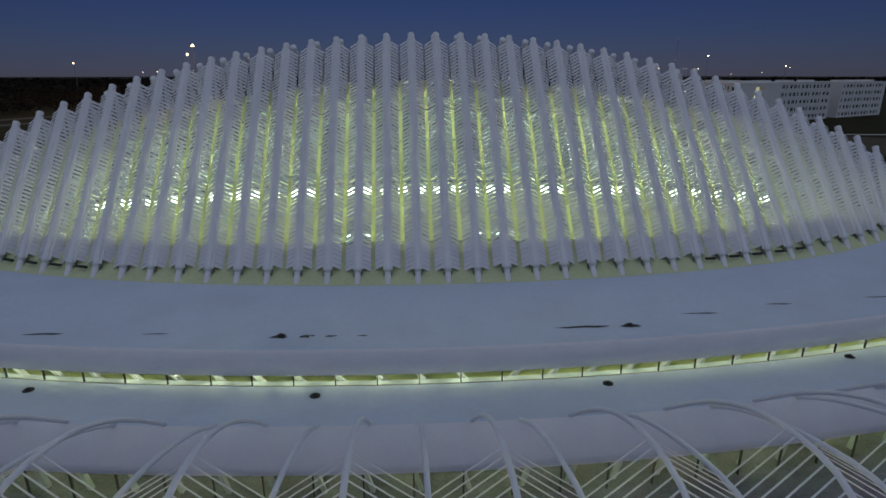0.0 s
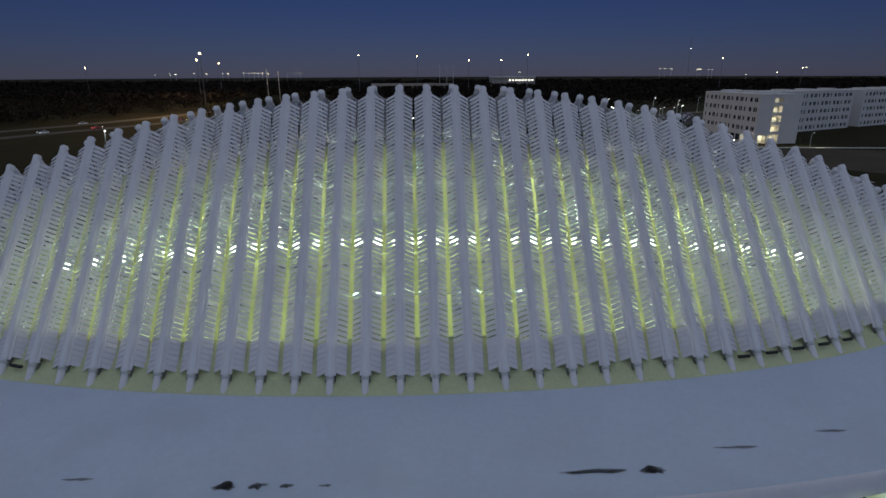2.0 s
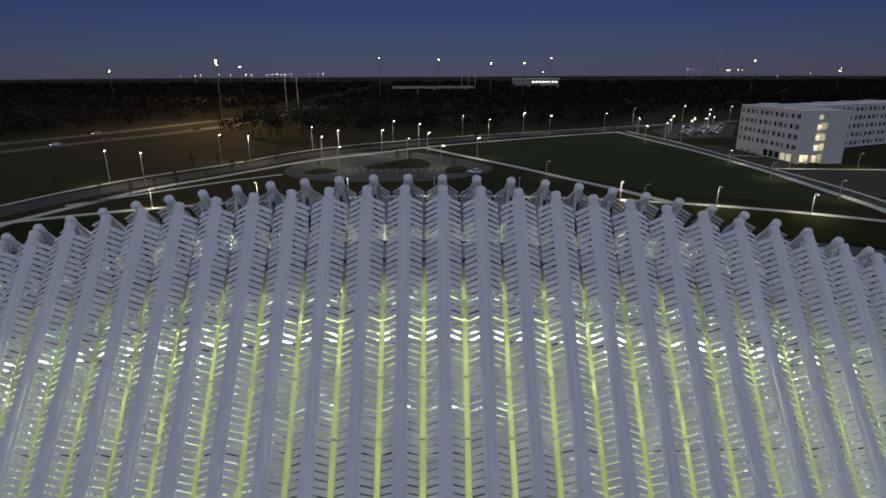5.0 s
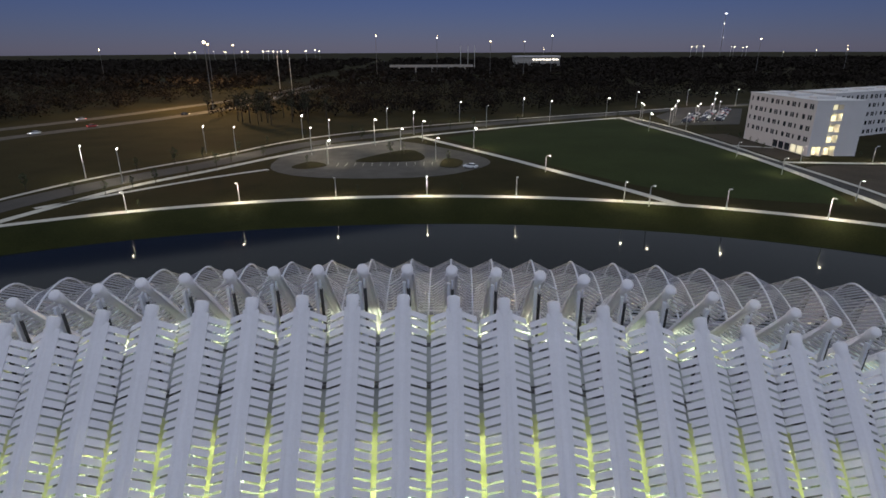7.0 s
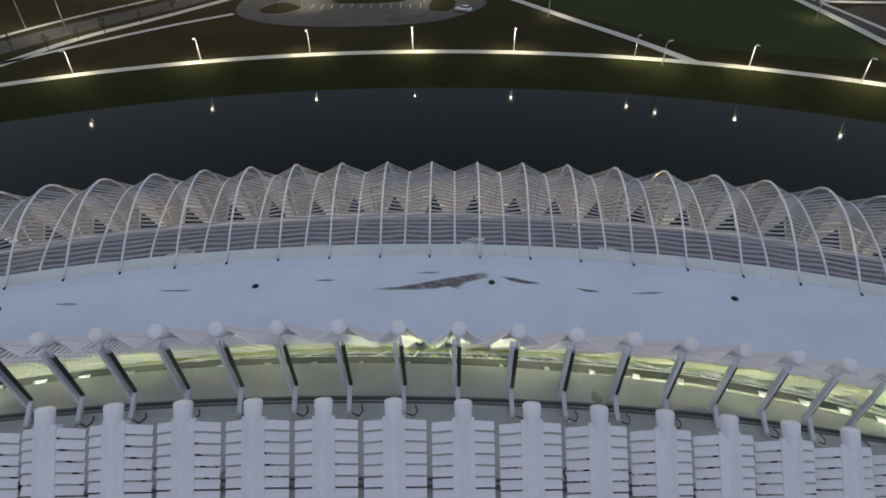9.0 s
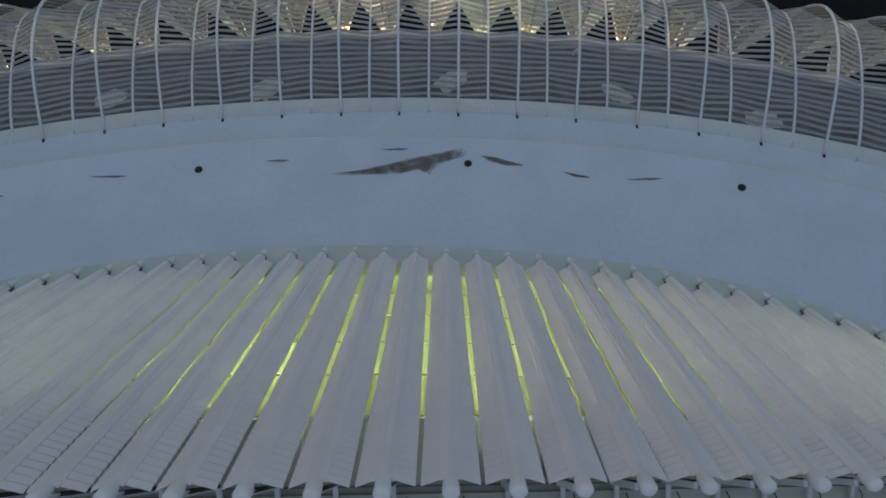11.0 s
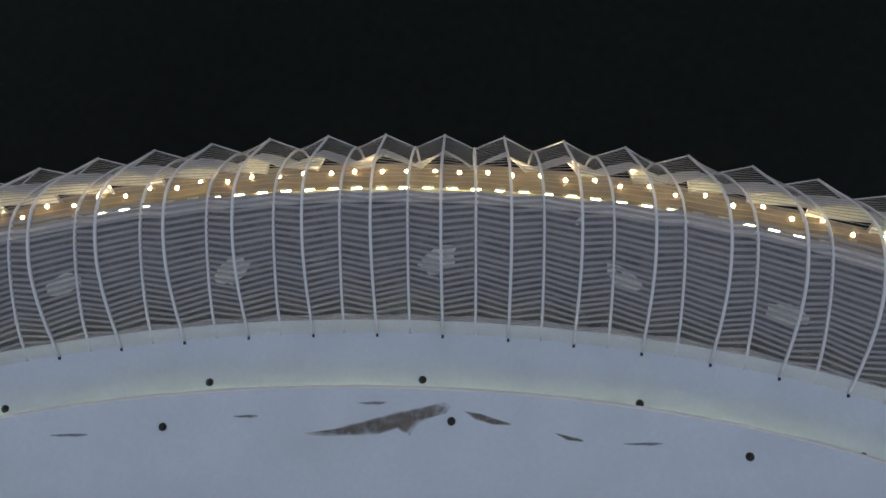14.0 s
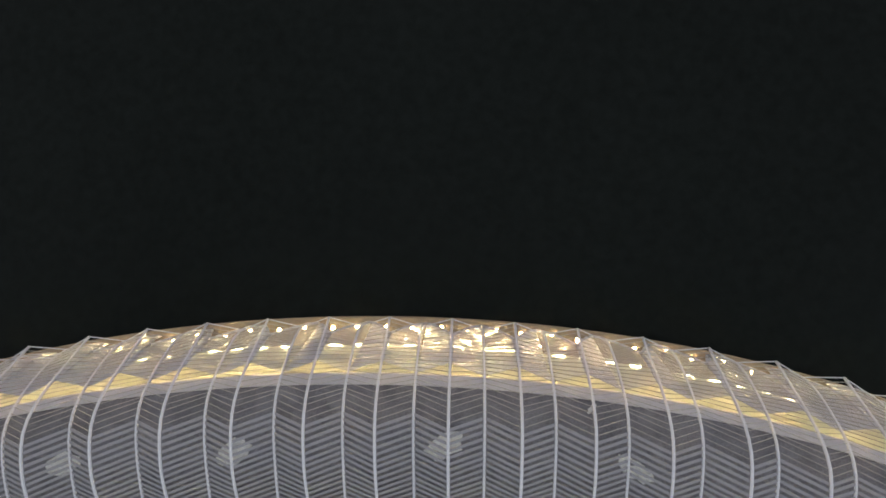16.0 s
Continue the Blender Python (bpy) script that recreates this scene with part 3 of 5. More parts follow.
# ---- ring windows ----
def ring_windows(name, a, b, z0, z1, step, mat, label, depth, floor_z):
    """Panes set in a frame round the oval, with a lit room behind."""
    w = thing(name, Matrix(), label, "window", kind="structure")
    pts = oval(a, b, 2000)
    run, marks, last = 0.0, [pts[0]], pts[0]
    for p in pts[1:]:
        run += math.dist(p, last)
        last = p
        if run >= step:
            marks.append(p)
            run = 0.0
    for p, q in zip(marks, marks[1:] + marks[:1]):
        if math.dist(p, q) > step * 1.8:
            continue
        u = ((q[0] - p[0]) / math.dist(p, q), (q[1] - p[1]) / math.dist(p, q))
        e = 0.06
        s = Shape()
        s.quad((p[0] + u[0] * e, p[1] + u[1] * e, z0 + 0.05), (q[0] - u[0] * e, q[1] - u[1] * e, z0 + 0.05), (q[0] - u[0] * e, q[1] - u[1] * e, z1 - 0.03), (p[0] + u[0] * e, p[1] + u[1] * e, z1 - 0.03))
        part("pane", s, CLEAR, w).visible_shadow = False
        s = Shape()
        s.bar((p[0], p[1], z0), (p[0], p[1], z1), 0.045 if depth < 3 else 0.07, 0.1, (u[1], -u[0], 0))
        part("mullion", s, BLACK_METAL, w)
        # white struts in the room behind
        lean = 1.0 if p[0] > XC else -1.0
        n = (-u[1], u[0])
        if n[0] * (p[0] - XC) + n[1] * p[1] > 0:
            n = (-n[0], -n[1])
        s = Shape()
        s.bar((p[0] + n[0] * 0.7 + u[0] * 0.5, p[1] + n[1] * 0.7 + u[1] * 0.5, floor_z), (p[0] + n[0] * 0.7 + u[0] * (0.5 + lean), p[1] + n[1] * 0.7 + u[1] * (0.5 + lean), z1 + 0.05), 0.26, 0.2)
        part("brace", s, STEEL_WHITE, w)
    s = Shape()
    s.grid([[(x, y, z) for x, y in oval(a + o, b + o, 200)] for o, z in ((-0.05, z0 - 0.02), (0.05, z0 - 0.02), (0.05, z0 + 0.05), (-0.05, z0 + 0.05))], closed=True)
    part("sill", s, GUTTER_GREY, w)
    s = Shape()
    s.grid([[(x, y, z) for x, y in oval(a + o, b + o, 200)] for o, z in ((-0.1, floor_z - 0.01), (-depth, floor_z), (-depth, z1 + 0.2))], closed=True)
    part("room_wall", s, ROOM_OLIVE, w)
    for q in range(0, len(marks), 1 if depth < 3 else 2):
        p = marks[q]
        n = Vector((XC - p[0], -p[1] * (a / b) ** 1, 0)).normalized()
        s = Shape()
        c = Vector((p[0], p[1], z1 - 0.1)) + n * (0.35 if depth < 3 else 1.6)
        s.box(c.x - 0.5, c.x + 0.5, c.y - 0.1, c.y + 0.1, c.z, c.z + 0.05)
        part("lamp_tube", s, ROOM_TUBE if depth < 3 else ROOM_TUBE_LOW, w)
    return w


ring_windows("clerestory", 58.35, 23.85, 7.36, 8.1, 2.15, CLEAR, "band of small lit clerestory windows under the bowl roof", 2.6, 7.0)
ring_windows("ground_window", 63.9, 27.5, 2.75, 6.13, 2.3, CLEAR, "tall lit windows of the lower storey behind the pergola", 5.0, 2.72)


# ---- pergola ----
RIDGE = [(0, 7.9), (2, 9.5), (4, 10.85), (6, 11.8), (8, 12.25), (9.5, 12.25), (10.5, 11.9), (11.6, 11.1), (12.8, 9.75), (14.2, 7.9), (15.45, 6.3)]
VALLEY = [(0, 7.85), (2, 9.0), (4, 9.85), (6, 10.5), (8, 10.95), (9.5, 11.0), (10.5, 10.75), (11.5, 10.1), (12.65, 8.9), (13.95, 7.2), (14.72, 5.4), (14.85, 3.4), (14.7, 0.42)]
JOINT = (14.25, 5.9)
HANG_R, HANG_V = (12.7, 9.6), (11.9, 9.4)  # where the inner curtain hangs


def polyline(pts, step):
    """Evenly spaced points on a smooth line through pts, and the length."""
    fine = []
    for i in range(len(pts) - 1):
        p0, p1, p2, p3 = pts[max(i - 1, 0)], pts[i], pts[i + 1], pts[min(i + 2, len(pts) - 1)]
        for k in range(8):
            t = k / 8
            fine.append(tuple(0.5 * (2 * b + (c - a) * t + (2 * a - 5 * b + 4 * c - d) * t * t + (3 * b - a - 3 * c + d) * t ** 3) for a, b, c, d in zip(p0, p1, p2, p3)))
    fine.append(tuple(pts[-1]))
    out, run = [fine[0]], 0.0
    for a, b in zip(fine, fine[1:]):
        l = math.dist(a, b)
        while run + l >= step:
            t = (step - run) / l
            a = tuple(u + (v - u) * t for u, v in zip(a, b))
            out.append(a)
            l = math.dist(a, b)
            run = 0.0
        run += l
    out.append(fine[-1])
    return out


def by_fraction(pts, n):
    fine = polyline(pts, 0.05)
    return [fine[round(i * (len(fine) - 1) / (n - 1))] for i in range(n)]


curb = oval(64.5, 28.0, 4000)
marks = []
seg = [math.dist(curb[i], curb[(i + 1) % 4000]) for i in range(4000)]
BAYS = round(sum(seg) / 4.58)
step = sum(seg) / (2 * BAYS)
acc, nxt = 0.0, 0.0
start = 1000
for i in range(4000):
    if acc >= nxt and len(marks) < 2 * BAYS:
        q = (start + i) % 4000
        x, y = curb[q]
        u = math.sin(2 * math.pi * q / 4000)
        # along the long sides the ribs run nearly parallel
        n = Vector(((x - XC) / 64.5 ** 2 * (1.0 - abs(u)), u / 28.0, 0)).normalized()
        if u > 0:  # the northern ribs lean a little to the east
            n = (n + Vector((0.03 * u, 0, 0))).normalized()
        marks.append((Vector((x, y, 0)), n))
        nxt += step
    acc += seg[(start + i) % 4000]


def at(mark, s, z):
    return mark[0] + mark[1] * s + Vector((0, 0, z))


def face_up(t, across):
    """The normal of the arch's skin, on its upper side."""
    n = across.cross(t).normalized()
    return n if n.z > 0 or (abs(n.z) < 0.2 and n.length > 0) else -n


N_SLAT = 44
R_TOP = by_fraction(RIDGE, N_SLAT + 1)
V_ALL = by_fraction(VALLEY, 400)
cut = min(range(400), key=lambda i: abs(V_ALL[i][1] - 5.3) + (5 if V_ALL[i][0] < 12 else 0))
V_TOP = []
for q, z in R_TOP:
    want = q + 0.6 * min(1.0, q / 2.0)
    if q > 10.0:
        want = 10.6 + (q - 10.0) / (RIDGE[-1][0] - 10.0) * (V_ALL[cut][0] - 10.6)
    V_TOP.append(min(V_ALL[:cut + 1], key=lambda p: abs(p[0] - want)))
V_LIP = V_ALL[cut]
for b in range(BAYS):
    r, v0, v1 = marks[2 * b], marks[2 * b - 1], marks[(2 * b + 1) % (2 * BAYS)]
    t = thing("pergola_arch", Matrix.Translation(at(r, 0, 0)), "white steel pergola arch with thin slats and a forked foot", "pergola", "pergola arches")
    o = at(r, 0, 0)
    s = Shape()
    s.tube([at(r, p, z) - o for p, z in by_fraction(RIDGE, 24)], 0.10, 8)
    part("ridge_rib", s, STEEL_WHITE, t, smooth=True)
    s = Shape()
    s.tube([at(v1, p, z) - o for p, z in by_fraction(VALLEY, 28)], 0.10, 8)
    part("valley_rib", s, STEEL_WHITE, t, smooth=True)
    s, crest, curtain = Shape(), Shape(), Shape()
    joint, tip = at(r, *JOINT), at(r, *RIDGE[-1])
    pole = Shape()
    pole.tube([joint - o, at(r, 13.6, 7.8) - o, at(r, *HANG_R) - o], [0.12, 0.1, 0.09], 8)
    part("post", pole, STEEL_WHITE, t, smooth=True)
    south = r[0].y < 0
    for v in (v0, v1):
        foot, lip = at(v, *VALLEY[-1]), at(v, *V_LIP)
        leg = [joint + (foot - joint) * (i / 18) + r[1] * 0.15 * math.sin(math.pi * i / 18) for i in range(19)]
        lg = Shape()
        lg.tube([p - o for p in leg[::3]], 0.09, 8)
        part("leg", lg, STEEL_WHITE, t, smooth=True)
        edge = Shape()
        edge.bar(tip - o, lip - o, 0.07, 0.09)
        part("lip", edge, STEEL_WHITE, t)
        for i in range(1 if south else 3, N_SLAT):
            a, c = at(r, *R_TOP[i]), at(v, *V_TOP[i])
            along_arch = at(r, *R_TOP[i + 1]) - at(r, *R_TOP[i - 1])
            if south and i < 20:
                continue
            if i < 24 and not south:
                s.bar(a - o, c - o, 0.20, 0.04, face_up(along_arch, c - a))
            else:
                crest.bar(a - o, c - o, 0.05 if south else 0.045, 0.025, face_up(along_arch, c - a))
        head, tail = (tip, lip) if south else (at(r, *HANG_R), at(v, *HANG_V))
        rows = 22 if south else 34
        for i in range(0, rows):
            q = head.lerp(tail, i / rows)
            curtain.bar(joint.lerp(foot, i / rows) + r[1] * 0.15 * math.sin(math.pi * i / rows) - o, q - o, 0.065, 0.03, (foot - joint).normalized())
    tagged(part("curtain_slats", curtain, STEEL_WHITE, t, "white lattice between the forked legs and the lip"), kind="stuff")
    if south:
        s = None
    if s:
        tagged(part("slats", s, SLAT_GREY, t, "grey slats"), kind="stuff")
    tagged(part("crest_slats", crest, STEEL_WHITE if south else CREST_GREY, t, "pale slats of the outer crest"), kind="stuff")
    if not south:
        s = Shape()
        s.hexa([(-0.09, -0.16, -0.06), (0.09, -0.16, -0.06), (0.09, 0.16, -0.06), (-0.09, 0.16, -0.06), (-0.06, -0.12, 0.06), (0.06, -0.12, 0.06), (0.06, 0.12, 0.06), (-0.06, 0.12, 0.06)])
        sh = part("rib_shoe", s, DARK_DRAIN, t, "small dark opening at the foot of the rib")
        sh.matrix_basis = Matrix.Translation(at(r, -0.12, 7.87) - o)

# pale upstand under the lowest part of the north ribs
s = Shape()
s.grid([[(p.x, p.y, p.z) for p in (at(m, 0.02, 7.7), at(m, 0.05, 7.92), at(m, 0.45, 8.22), at(m, 0.9, 8.5), at(m, 0.95, 8.4), at(m, 0.6, 7.7))] for m in sorted((m for m in marks if m[0].y > 3), key=lambda m: m[0].x)])
structure("curb_north", s, CURB_WHITE, "pale upstand between the roof edge and the pergola slats", "curb")

# warm floor lamps at the feet and step lights
for b in range(BAYS):
    v = marks[2 * b + 1]
    if v[0].y < 0 and abs(v[0].x) > 30:
        continue
    side = Vector((-v[1].y, v[1].x, 0))
    for sgn in (-1, 1):
        p = at(v, 14.35, 0.43) + side * 1.25 * sgn
        t = thing("floor_lamp", Matrix.Translation(p), "small warm floodlight at the foot of the pergola", "lamp", "pergola floodlights")
        s = Shape()
        s.tube([(0, 0, 0), (0, 0, 0.16)], [0.14, 0.16], 8)
        part("housing", s, BLACK_METAL, t)
        s = Shape()
        s.tube([(0, 0, 0.165), (0, 0, 0.19), (0, 0, 0.23)], [0.13, 0.17, 0.1], 10)
        part("lens", s, WARM, t)
        lamp("flood_beam", "SPOT", look(p + Vector((0, 0, 0.3)), at(v, 13.3, 7.0)), 430, (1.0, 0.74, 0.40), spot_size=1.7, spot_blend=0.7, shadow_soft_size=0.12)
ring = oval(77.42, 40.92, 3000)
run = 0.0
for p, q in zip(ring, ring[1:]):
    run += math.dist(p, q)
    if run < 2.05 or (p[1] < 0 and abs(p[0]) > 30):
        continue
    run = 0.0
    t = thing("step_light", Matrix.Translation((*p, 0.55)) @ Matrix.Rotation(math.atan2(q[1] - p[1], q[0] - p[0]), 4, "Z"), "yellow light washing the foot of the retaining wall", "lamp", "wall lights")
    s = Shape()
    s.hexa([(-0.45, -0.2, -0.08), (0.45, -0.2, -0.08), (0.45, 0.0, -0.08), (-0.45, 0.0, -0.08), (-0.45, -0.17, 0.13), (0.45, -0.17, 0.13), (0.45, 0.02, 0.1), (-0.45, 0.02, 0.1)])
    part("housing", s, GUTTER_GREY, t)
    s = Shape()
    s.box(-0.4, 0.4, 0.02, 0.05, -0.04, 0.1)
    part("lens", s, STEP, t)


# ---- residence hall ----
def residence(corner, direction, length, depth, height, floors, label, stair=False):
    """A long block; corner is its foot, direction the way its long face runs."""
    a = math.atan2(direction[1], direction[0])
    t = thing("residence_hall", Matrix.Translation((*corner, G)) @ Matrix.Rotation(a, 4, "Z"), label, "building")
    if stair:
        blocks = ((0, length - 2.2, 0, depth, 0, height), (length - 2.2, length, 0, 1.3, 0, height), (length - 2.2, length, 1.3, 5.2, 2.9, height), (length - 2.2, length, 4.0, 4.6, 0, 2.9), (length - 2.2, length, 5.2, 8.6, height - 0.9, height), (length - 2.2, length, 8.6, depth, 0, height))
    else:
        blocks = ((0, length, 0, depth, 0, height),)
    for block in blocks:
        s = Shape()
        s.box(*block)
        part("wall", s, STUCCO, t)
    s = Shape()
    s.box(-0.15, length + 0.15, -0.15, depth + 0.15, height, height + 0.35)
    part("roof", s, STUCCO, t)
    for i in range(3):
        s = Shape()
        s.box(length * (0.15 + 0.3 * i), length * (0.15 + 0.3 * i) + 4, depth * 0.2, depth * 0.6, height + 0.35, height + 1.1)
        part("parapet", s, STUCCO, t)
    fh = height / floors
    n = int(length / 3.05)
    for f in range(1 if stair else 0, floors):
        for i in range(n):
            x = 1.2 + i * 3.05
            wide = 1.35 if i % 3 == 1 else 0.8
            for off in ((0.0, 1.1) if i % 3 == 2 else (0.2,)):
                s = Shape()
                s.box(x + off, x + off + wide, -0.03, 0.02, f * fh + 0.95, f * fh + 2.45)
                win = part("window", s, DARK_GLASS, t)
                s = Shape()
                s.box(x + off - 0.06, x + off + wide + 0.06, -0.07, -0.02, f * fh + 0.86, f * fh + 0.95)
                part("sill", s, STUCCO, win)
    if stair:
        for f in range(floors):
            if f:
                s = Shape()
                s.box(length - 2.2, length - 0.1, 5.2, 8.6, f * fh - 0.2, f * fh)
                s.box(length - 0.25, length - 0.1, 5.2, 8.6, f * fh, f * fh + 0.9)
                part("landing", s, STUCCO, t, "stair landing with a solid balustrade")
            s = Shape()
            s.box(length - 2.2, length - 2.1, 6.9, 8.1, f * fh + 0.1, f * fh + 2.2)
            part("stair_door", s, LIT_ROOM, t, "lit stairwell door")
            lamp("stair_lamp", "POINT", t.matrix_basis @ Matrix.Translation((length - 1.0, 6.3, f * fh + 2.7)), 60, (1.0, 0.88, 0.50), shadow_soft_size=0.2)
        for y0, y1 in ((1.4, 3.9), (4.7, 5.2)):
            s = Shape()
            s.box(length - 2.2, length - 2.1, y0, y1, 0.1, 2.6)
            part("lobby_door", s, LIT_ROOM, t, "lit lobby entrance")
        lamp("lobby_lamp", "POINT", t.matrix_basis @ Matrix.Translation((length - 1.0, 2.6, 2.4)), 60, (1.0, 0.88, 0.50), shadow_soft_size=0.2)
        for i in range(5):
            s = Shape()
            s.box(length * 0.5 + i * 3.4, length * 0.5 + i * 3.4 + 2.6, -0.04, 0.02, 0.3, 2.6)
            part("arcade_window", s, LIT_ROOM if i > 2 else DARK_GLASS, t)
    return t


residence((122.4, 192.0), (0.4, -38.0), 38, 15.6, 16.9, 5, "white five-storey residence hall with a lit stairwell", True)
residence((150.0, 186.0), (26.0, 12.5), 57, 15.0, 16.6, 5, "white five-storey residence wing set behind the first block")

residence((209.0, 214.0), (26.0, 12.5), 42, 15.0, 16.4, 5, "white five-storey residence block beyond a narrow passage")

# ---- lakeside path and its lamps ----
structure("path", loft([(138.6, 105.3, G + 0.04), (141.0, 107.6, G + 0.04)], 200), PAVING_PALE, "pale concrete lakeside path", "path")


def street_lamp(x, y, height=7.5, turn=0.0, z=G, lens=0.09):
    t = thing("street_lamp", Matrix.Translation((x, y, z)) @ Matrix.Rotation(turn, 4, "Z"), "grey street lamp with a bright white head", "street lamp", "street lamps")
    s = Shape()
    s.tube([(0, 0, 0), (0, 0, height * 0.6), (0, 0, height - 0.4), (0.15, 0, height - 0.1), (0.7, 0, height)], [0.11, 0.09, 0.07, 0.06, 0.05], 7)
    part("pole", s, LAMP_GREY, t, smooth=True)
    s = Shape()
    s.box(0.5, 1.22, -0.2, 0.2, height - 0.02, height + 0.08)
    part("head", s, LAMP_GREY, t)
    s = Shape()
    s.box(0.62, 1.1, -0.1, 0.1, height - 0.02 - lens, height - 0.02)
    part("lens", s, STREET, t)
    return t


LAKE_LAMPS = ((-62.2, 95.2), (-40.1, 102.3), (-18.9, 107.2), (2.7, 108.2), (23.9, 106.6), (47.7, 101.0), (67.5, 93.6), (84.0, 85.2))
ROAD_LAMPS = ((-90.0, 127.5), (-77.6, 122.8), (-72.8, 166.7), (-61.6, 163.6), (-46.7, 195.4), (-36.1, 161.4), (-33.9, 182.1), (-17.5, 181.5), (-16.4, 221.7), (-4.4, 206.7), (15.8, 249.7), (26.9, 228.6), (49.0, 269.6), (59.0, 249.6), (90.6, 265.2), (119.9, 307.4), (155.4, 321.7), (158.2, 293.3), (184.1, 320.1))
YARD_LAMPS = ((-27.9, 145.9), (-7.4, 170.8), (-0.4, 190.0), (4.7, 148.8), (17.7, 170.4), (104.9, 256.6), (116.2, 244.6), (135.7, 249.4))
CAR_PARK_LAMPS = ((102.9, 248.6), (108.3, 228.8), (108.6, 211.9), (124.2, 239.4), (131.3, 252.0), (146.0, 262.0), (152.0, 280.0), (127.0, 268.0), (93.1, 212.0))
PATH_LAMPS = ((35.6, 132.7), (100.7, 154.4), (99.2, 127.2), (116.1, 146.1), (99.7, 99.3), (137.0, 144.5), (51.7, 96.2))
WATTS = 1250
for spots, h, watts, turn in ((LAKE_LAMPS, 4.6, 0.9, -1.57), (ROAD_LAMPS, 9.2, 1.6, -0.9), (YARD_LAMPS, 7.3, 1.2, 0.6), (CAR_PARK_LAMPS, 7.3, 0.4, 0.6), (PATH_LAMPS, 4.6, 0.45, 0.2)):
    for x, y in spots:
        street_lamp(x, y, h, turn, lens=0.15 if h > 5 else 0.04)
        lamp("street_beam", "SPOT", Matrix.Translation((x + 0.85 * math.cos(turn), y + 0.85 * math.sin(turn), G + h - 0.2)), WATTS * watts, (1.0, 0.93, 0.74), spot_size=2.7, spot_blend=0.8, shadow_soft_size=0.15)


# ---- lawns, roads, car parks ----
def ribbon(points, width, z, steps=6):
    """A strip of ground along a smooth line."""
    line = polyline(points, 3.0)
    rows = []
    for i, p in enumerate(line):
        a, b = line[max(i - 1, 0)], line[min(i + 1, len(line) - 1)]
        t = Vector((b[0] - a[0], b[1] - a[1], 0)).normalized()
        n = Vector((-t.y, t.x, 0)) * width / 2
        c = Vector((p[0], p[1], z))
        rows.append([c - n - Vector((0, 0, 0.3)), c - n, c + n, c + n - Vector((0, 0, 0.3))])
    s = Shape()
    s.grid(rows)
    return s


def plot(points, z, rounded=True):
    """A flat piece of ground inside a closed outline."""
    s = Shape()
    out = []
    n = len(points)
    for i in range(n):
        p0, p1, p2, p3 = (points[(i + k - 1) % n] for k in range(4))
        for k in range(6 if rounded else 1):
            t = k / 6
            out.append(tuple(0.5 * (2 * b + (c - a) * t + (2 * a - 5 * b + 4 * c - d) * t * t + (3 * b - a - 3 * c + d) * t ** 3) for a, b, c, d in zip(p0, p1, p2, p3)) if rounded else p1)
    s.v = [(x, y, z) for x, y in out] + [(x, y, z - 0.4) for x, y in out]
    m = len(out)
    s.f = [tuple(range(m))] + [(i, i + m, (i + 1) % m + m, (i + 1) % m) for i in range(m)]
    return s


structure("road", ribbon([(-104, 60), (-96, 88), (-88, 110), (-77, 130), (-63, 150), (-46, 180), (-24, 201), (7, 224), (50, 251), (100, 277), (143, 300), (210, 330), (300, 360)], 9.0, G + 0.03), ASPHALT, "grey asphalt campus road", "road")
structure("pavement_road", ribbon([(-91, 60), (-86, 82), (-80, 101), (-73, 119), (-61, 137), (-42, 166), (-22, 184), (2, 205), (37, 228), (65, 244), (96, 260)], 2.4, G + 0.05), PAVING_PALE, "pale concrete pavement along the campus road", "pavement")
structure("kerb_road", ribbon([(-110, 62), (-102, 90), (-93, 119), (-82, 140), (-66, 163), (-51, 191), (-28, 215), (12, 241), (71, 271), (143, 306)], 1.6, G + 0.05), CONCRETE, "concrete kerb on the far side of the campus road", "kerb")
structure("path_field", ribbon([(-3, 203), (11, 180), (28, 153), (41, 130), (51, 113), (59, 97)], 2.3, G + 0.06), PAVING_PALE, "pale concrete path across the lawn", "path")
structure("path_east", ribbon([(96, 261), (99, 229), (103.5, 190), (105, 158), (105, 134), (104, 113), (102.5, 90), (99, 76)], 2.2, G + 0.06), PAVING_PALE, "pale concrete path beside the service road", "path")
structure("road_east", ribbon([(99, 262), (104, 226), (106.8, 186), (107, 154), (107.3, 132), (107, 108), (105, 84), (101, 66)], 3.4, G + 0.03), ASPHALT, "narrow asphalt service road", "road")
structure("path_east_far", ribbon([(102, 262), (108, 223), (109.5, 180), (109.4, 151), (110, 130), (110, 105), (107, 80)], 1.4, G + 0.06), PAVING_PALE, "pale pavement on the far side of the service road", "path")
structure("path_hall", ribbon([(109, 145), (119, 143.5), (138, 141.5), (170, 138)], 2.2, G + 0.06), PAVING_PALE, "pale path in front of the residence hall", "path")
structure("path_hall_side", ribbon([(109, 176), (118, 172), (121.5, 170)], 1.8, G + 0.06), PAVING_PALE, "pale path to the residence hall", "path")
structure("path_cross", ribbon([(-84, 98), (-60, 125), (-44, 139)], 1.6, G + 0.05), PAVING_PALE, "pale path to the car park", "path")
structure("lawn", plot([(8, 198), (38, 224), (94, 256), (97, 228), (102, 190), (103.5, 158), (103.5, 134), (102, 112), (97, 96), (82, 100), (64, 106), (52, 121), (30, 156)], G + 0.02, False), FIELD, "dark green mown lawn", "lawn")
structure("bare_ground", plot([(112, 137), (150, 134), (170, 110), (140, 84), (113, 100)], G + 0.02), BARE, "bare brown ground beside the paths", "ground")
